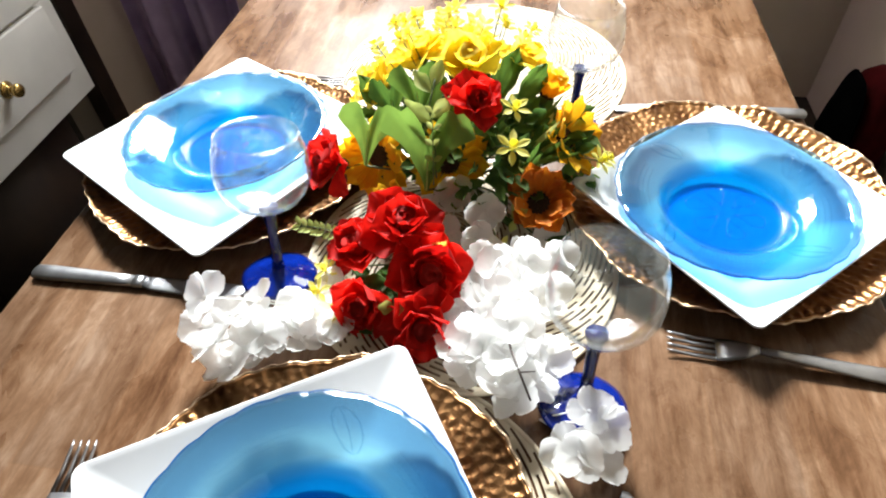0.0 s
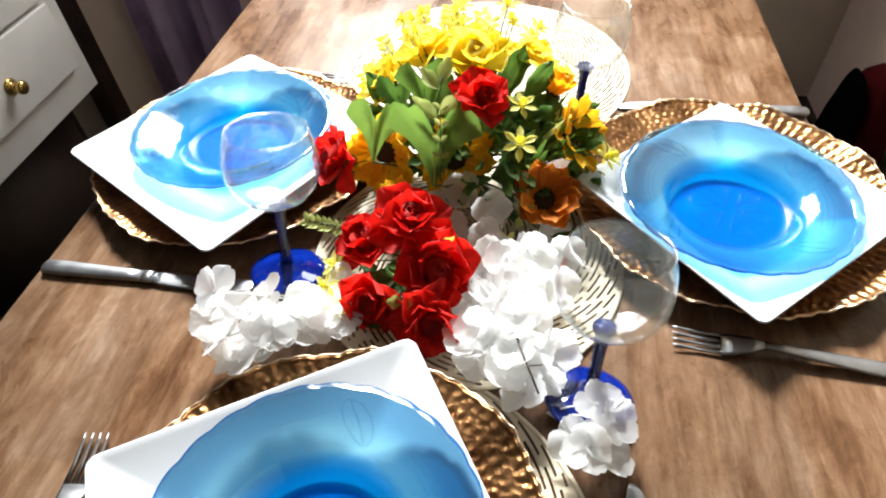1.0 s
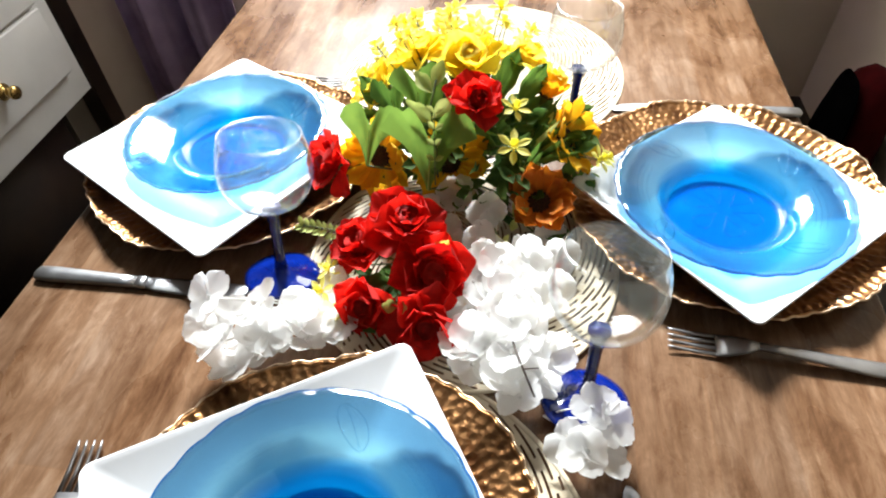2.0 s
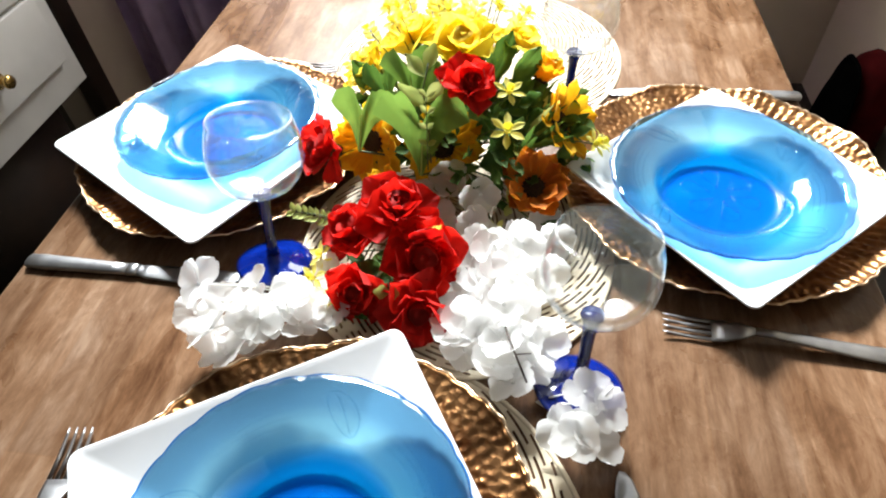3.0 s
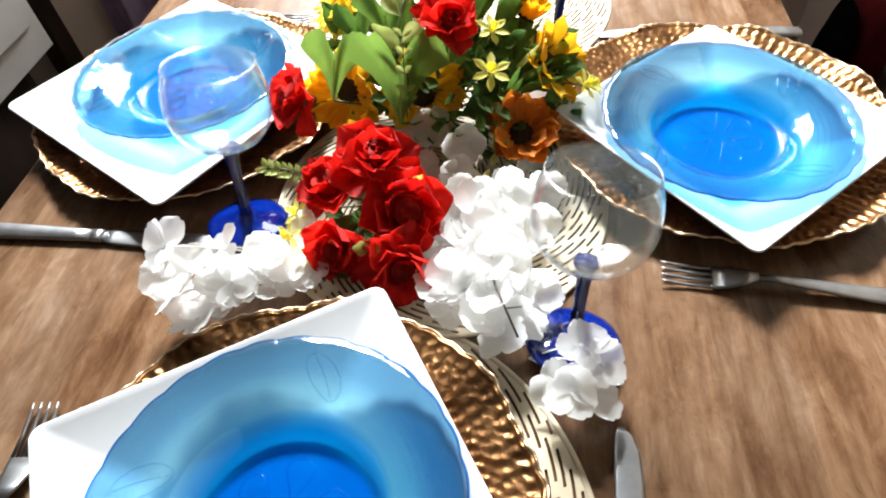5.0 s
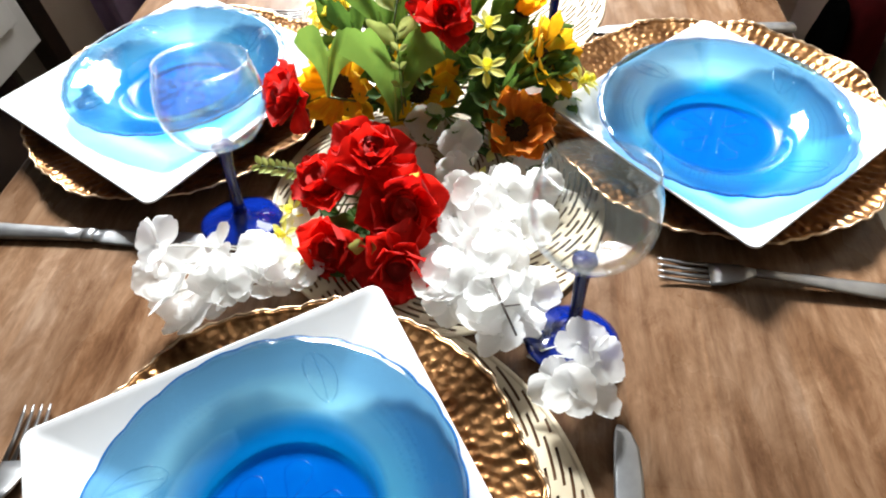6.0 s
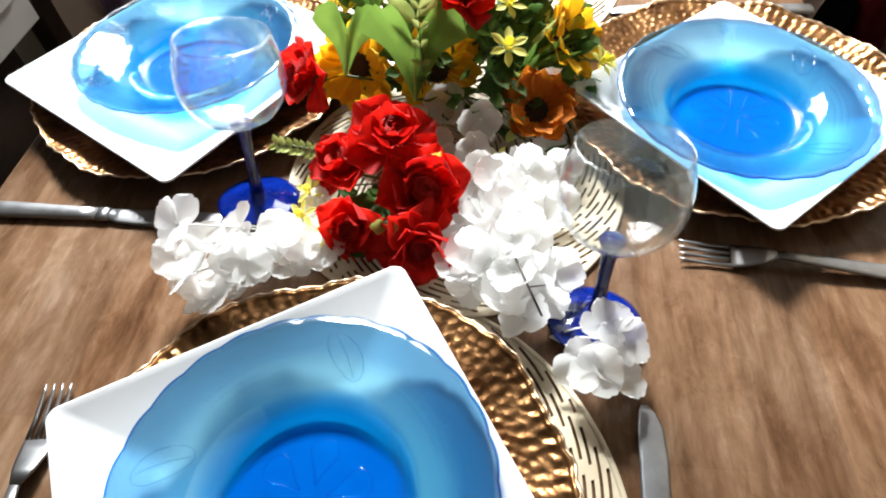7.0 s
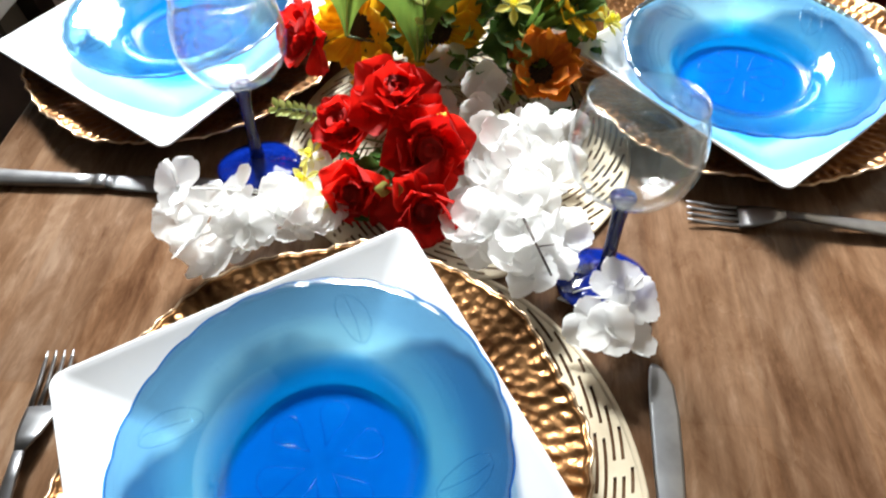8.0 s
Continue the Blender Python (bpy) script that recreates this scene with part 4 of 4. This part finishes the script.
    # rounded pale-edged leaves on one twig, and the green bud
    part("twig", tube([(-0.064, 0.506, 0.826), (-0.066, 0.520, 0.850), (-0.075, 0.545, 0.880), (-0.070, 0.560, 0.902)], 0.001), STEM, t)
    for k, (a, b) in enumerate((((-0.070, 0.536, 0.868), (-0.098, 0.545, 0.888)), ((-0.072, 0.540, 0.872), (-0.052, 0.552, 0.890)), ((-0.072, 0.555, 0.896), (-0.066, 0.578, 0.912)), ((-0.066, 0.520, 0.850), (-0.046, 0.524, 0.862)), ((-0.073, 0.552, 0.892), (-0.092, 0.572, 0.902)))):
        leaf(t, a, b, 0.015, LIME, (0.1, -0.8, 0.6), 0.1, 0.15, 0.02, 0.0, k)
    for k in range(5):
        a = 2 * math.pi * k / 5
        leaf(t, (0.024, 0.540, 0.803), (0.024 + 0.014 * math.cos(a), 0.540 + 0.012 * math.sin(a), 0.822), 0.014, LIME, (-math.cos(a), -math.sin(a), 0.3), 0.1, 0.3, 0.02, 0.4, k, "bud_petal")
    for k, (a, b) in enumerate((((0.012, 0.500, 0.785), (0.020, 0.520, 0.802)), ((0.012, 0.500, 0.785), (0.028, 0.500, 0.800)), ((0.010, 0.495, 0.780), (0.020, 0.480, 0.790)))):
        leaf(t, a, b, 0.012, LIME, (0.1, -0.7, 0.6), 0.1, 0.2, 0.0, 0.5, k)
    # white blossoms among the foliage
    for k, (at, way, size) in enumerate((((-0.048, 0.516, 0.800), (0, -0.75, 0.6), 1.05), ((-0.014, 0.492, 0.800), (0.2, -0.7, 0.6), 1.0), ((-0.022, 0.470, 0.782), (0.2, -0.6, 0.7), 1.0), ((-0.075, 0.495, 0.785), (-0.3, -0.6, 0.7), 0.95),
                                         ((-0.052, 0.480, 0.772), (0, -0.6, 0.8), 0.95), ((-0.010, 0.465, 0.768), (0.1, -0.5, 0.8), 0.95), ((0.048, 0.494, 0.766), (0.3, -0.4, 0.9), 0.95), ((-0.095, 0.478, 0.775), (-0.2, -0.6, 0.8), 0.8))):
        blossom(t, at, way, size, 80 + k)
        stem(t, root, at, 0.005, 0.0009, WIRE)


arrangement()


def rose_bunch():
    t = thing("red_rose_bunch", "bunch of five red artificial roses lying before the arrangement", "flowers")
    root = (-0.080, 0.450, 0.757)
    for k, (at, way, size) in enumerate((((-0.130, 0.438, 0.790), (-0.35, -0.35, 0.9), 0.74), ((-0.085, 0.446, 0.818), (0.1, -0.25, 0.98), 0.84), ((-0.058, 0.412, 0.797), (0.25, -0.75, 0.6), 0.86),
                                         ((-0.112, 0.382, 0.777), (-0.2, -0.8, 0.5), 0.72), ((-0.056, 0.366, 0.777), (0.15, -0.8, 0.5), 0.74))):
        rose(t, at, way, size, 100 + k)
        stem(t, root, Vector(at) - Vector(way).normalized() * 0.016, 0.0)
    for k, (a, b) in enumerate((((-0.095, 0.420, 0.778), (-0.085, 0.405, 0.795)), ((-0.090, 0.420, 0.770), (-0.070, 0.400, 0.780)), ((-0.100, 0.415, 0.770), (-0.122, 0.405, 0.778)), ((-0.080, 0.390, 0.765), (-0.095, 0.372, 0.772)))):
        leaf(t, a, b, 0.018, DARK_LEAF, (0, -0.6, 0.8), 0.1, 0.2, 0.03, 0.6, k)
    rng = random.Random(31)
    for k in range(34):
        a = Vector((rng.uniform(-0.135, -0.045), rng.uniform(0.375, 0.450), rng.uniform(0.757, 0.766)))
        d = Vector((rng.uniform(-0.024, 0.024), rng.uniform(-0.024, 0.016), rng.uniform(0.0, 0.010)))
        leaf(t, a, a + d, rng.uniform(0.014, 0.022), DARK_LEAF, (rng.uniform(-0.3, 0.3), -0.2, 1), 0.1, 0.2, 0.04, 0.7, 200 + k)
    for k, (a, b) in enumerate((((-0.083, 0.372, 0.790), (-0.096, 0.366, 0.797)), ((-0.083, 0.372, 0.790), (-0.071, 0.366, 0.797)))):
        leaf(t, a, b, 0.013, LIME, (0, -0.7, 0.7), 0.1, 0.15, 0.0, 0.0, k)
    part("twig", tube([(-0.080, 0.420, 0.760), (-0.083, 0.372, 0.790)], 0.0008), STEM, t)
    sprig(t, (-0.130, 0.455, 0.782), (-0.196, 0.460, 0.792), LIME, 8, 0.008, 3)
    sprig(t, (-0.070, 0.430, 0.800), (-0.045, 0.418, 0.822), PALE, 6, 0.006, 4)
    for k, (at, way) in enumerate((((-0.160, 0.420, 0.775), (-0.4, -0.3, 0.9)), ((-0.162, 0.395, 0.772), (-0.4, -0.4, 0.8)), ((-0.148, 0.370, 0.768), (-0.3, -0.5, 0.8)))):
        star(t, at, way, 0.85, 120 + k)
        stem(t, root, at, 0.004, 0.0009)


rose_bunch()


def spray(root, label, spots, seed):
    """A white branch with many cloth blossoms on thin white stalks."""
    t = thing("white_blossom_spray", label, "flowers", group="white blossom sprays")
    rng = random.Random(seed)
    for k, (x, y, z, size) in enumerate(spots):
        way = (rng.uniform(-0.6, 0.6), rng.uniform(-0.8, 0.2), rng.uniform(0.4, 1.0))
        blossom(t, (x, y, z), way, size, seed * 50 + k)
        stem(t, root, (x, y, z), 0.004, 0.0008, WIRE)
    return t


spray((-0.150, 0.385, 0.7535), "spray of white cloth blossoms lying on the bare table",
      [(-0.240, 0.345, 0.815, 1.1), (-0.250, 0.335, 0.785, 1.0), (-0.225, 0.318, 0.790, 1.1), (-0.214, 0.306, 0.772, 1.05), (-0.200, 0.335, 0.785, 1.1), (-0.196, 0.322, 0.768, 1.0), (-0.232, 0.325, 0.770, 1.0),
       (-0.205, 0.365, 0.792, 1.0), (-0.182, 0.345, 0.775, 1.05), (-0.170, 0.358, 0.785, 1.0), (-0.162, 0.342, 0.770, 0.95), (-0.150, 0.362, 0.768, 0.95), (-0.178, 0.375, 0.772, 1.0), (-0.145, 0.385, 0.768, 0.9), (-0.138, 0.362, 0.766, 0.95), (-0.150, 0.405, 0.768, 0.9), (-0.132, 0.400, 0.764, 0.9), (-0.222, 0.340, 0.800, 1.0), (-0.190, 0.332, 0.788, 1.0), (-0.160, 0.360, 0.780, 1.0)], 3)
spray((0.015, 0.425, 0.7545), "spray of white cloth blossoms between the roses and the glass",
      [
       (-0.010, 0.436, 0.788, 1.05), (0.010, 0.425, 0.792, 1.1), (-0.020, 0.415, 0.780, 1.05), (0.012, 0.405, 0.795, 1.1), (0.030, 0.412, 0.785, 1.05), (-0.005, 0.392, 0.782, 1.05),
       (0.022, 0.385, 0.790, 1.1), (0.045, 0.395, 0.780, 1.0), (0.058, 0.460, 0.775, 1.0), (0.040, 0.445, 0.775, 1.0), (0.055, 0.425, 0.770, 1.0), (0.020, 0.450, 0.778, 1.0),
       (0.020, 0.398, 0.808, 1.0), (0.000, 0.410, 0.806, 1.0), (0.030, 0.430, 0.800, 1.0), (-0.025, 0.432, 0.772, 1.0), (-0.028, 0.392, 0.770, 1.0)], 4)
spray((0.020, 0.370, 0.7545), "drooping white cloth blossom spray above the cream placemat",
      [
       (0.000, 0.370, 0.780, 1.1), (0.035, 0.365, 0.785, 1.05), (-0.022, 0.348, 0.776, 1.1), (0.005, 0.345, 0.785, 1.05), (-0.012, 0.330, 0.774, 1.0), (0.030, 0.335, 0.782, 1.0),
       (0.052, 0.345, 0.778, 1.0), (0.012, 0.315, 0.775, 1.05), (0.030, 0.305, 0.772, 1.0), (0.045, 0.320, 0.775, 0.95), (0.018, 0.360, 0.802, 1.0), (-0.012, 0.352, 0.790, 1.0),
       (0.020, 0.330, 0.795, 0.95), (-0.020, 0.372, 0.768, 1.0)], 6)
spray((0.050, 0.300, 0.7535), "small white cloth blossom tip resting on the glass foot",
      [(0.085, 0.295, 0.785, 1.0), (0.100, 0.285, 0.778, 1.0), (0.082, 0.262, 0.778, 1.05), (0.095, 0.265, 0.770, 1.0), (0.072, 0.272, 0.772, 1.0)], 5)


def twig():
    t = thing("brown_twig", "thin reddish-brown artificial twig among the white blossoms", "twig")
    part("stalk", tube([(0.022, 0.330, 0.806), (0.030, 0.312, 0.803), (0.040, 0.292, 0.797)], 0.0011, 0.0008), WOOD_AND_SHADE, t)
    part("stalk", tube([(0.030, 0.312, 0.803), (0.042, 0.313, 0.805)], 0.0007, 0.0005), WOOD_AND_SHADE, t)
    part("stalk", tube([(0.022, 0.330, 0.806), (0.015, 0.380, 0.770), (0.012, 0.420, 0.7535)], 0.0011, 0.0009), WOOD_AND_SHADE, t)


twig()
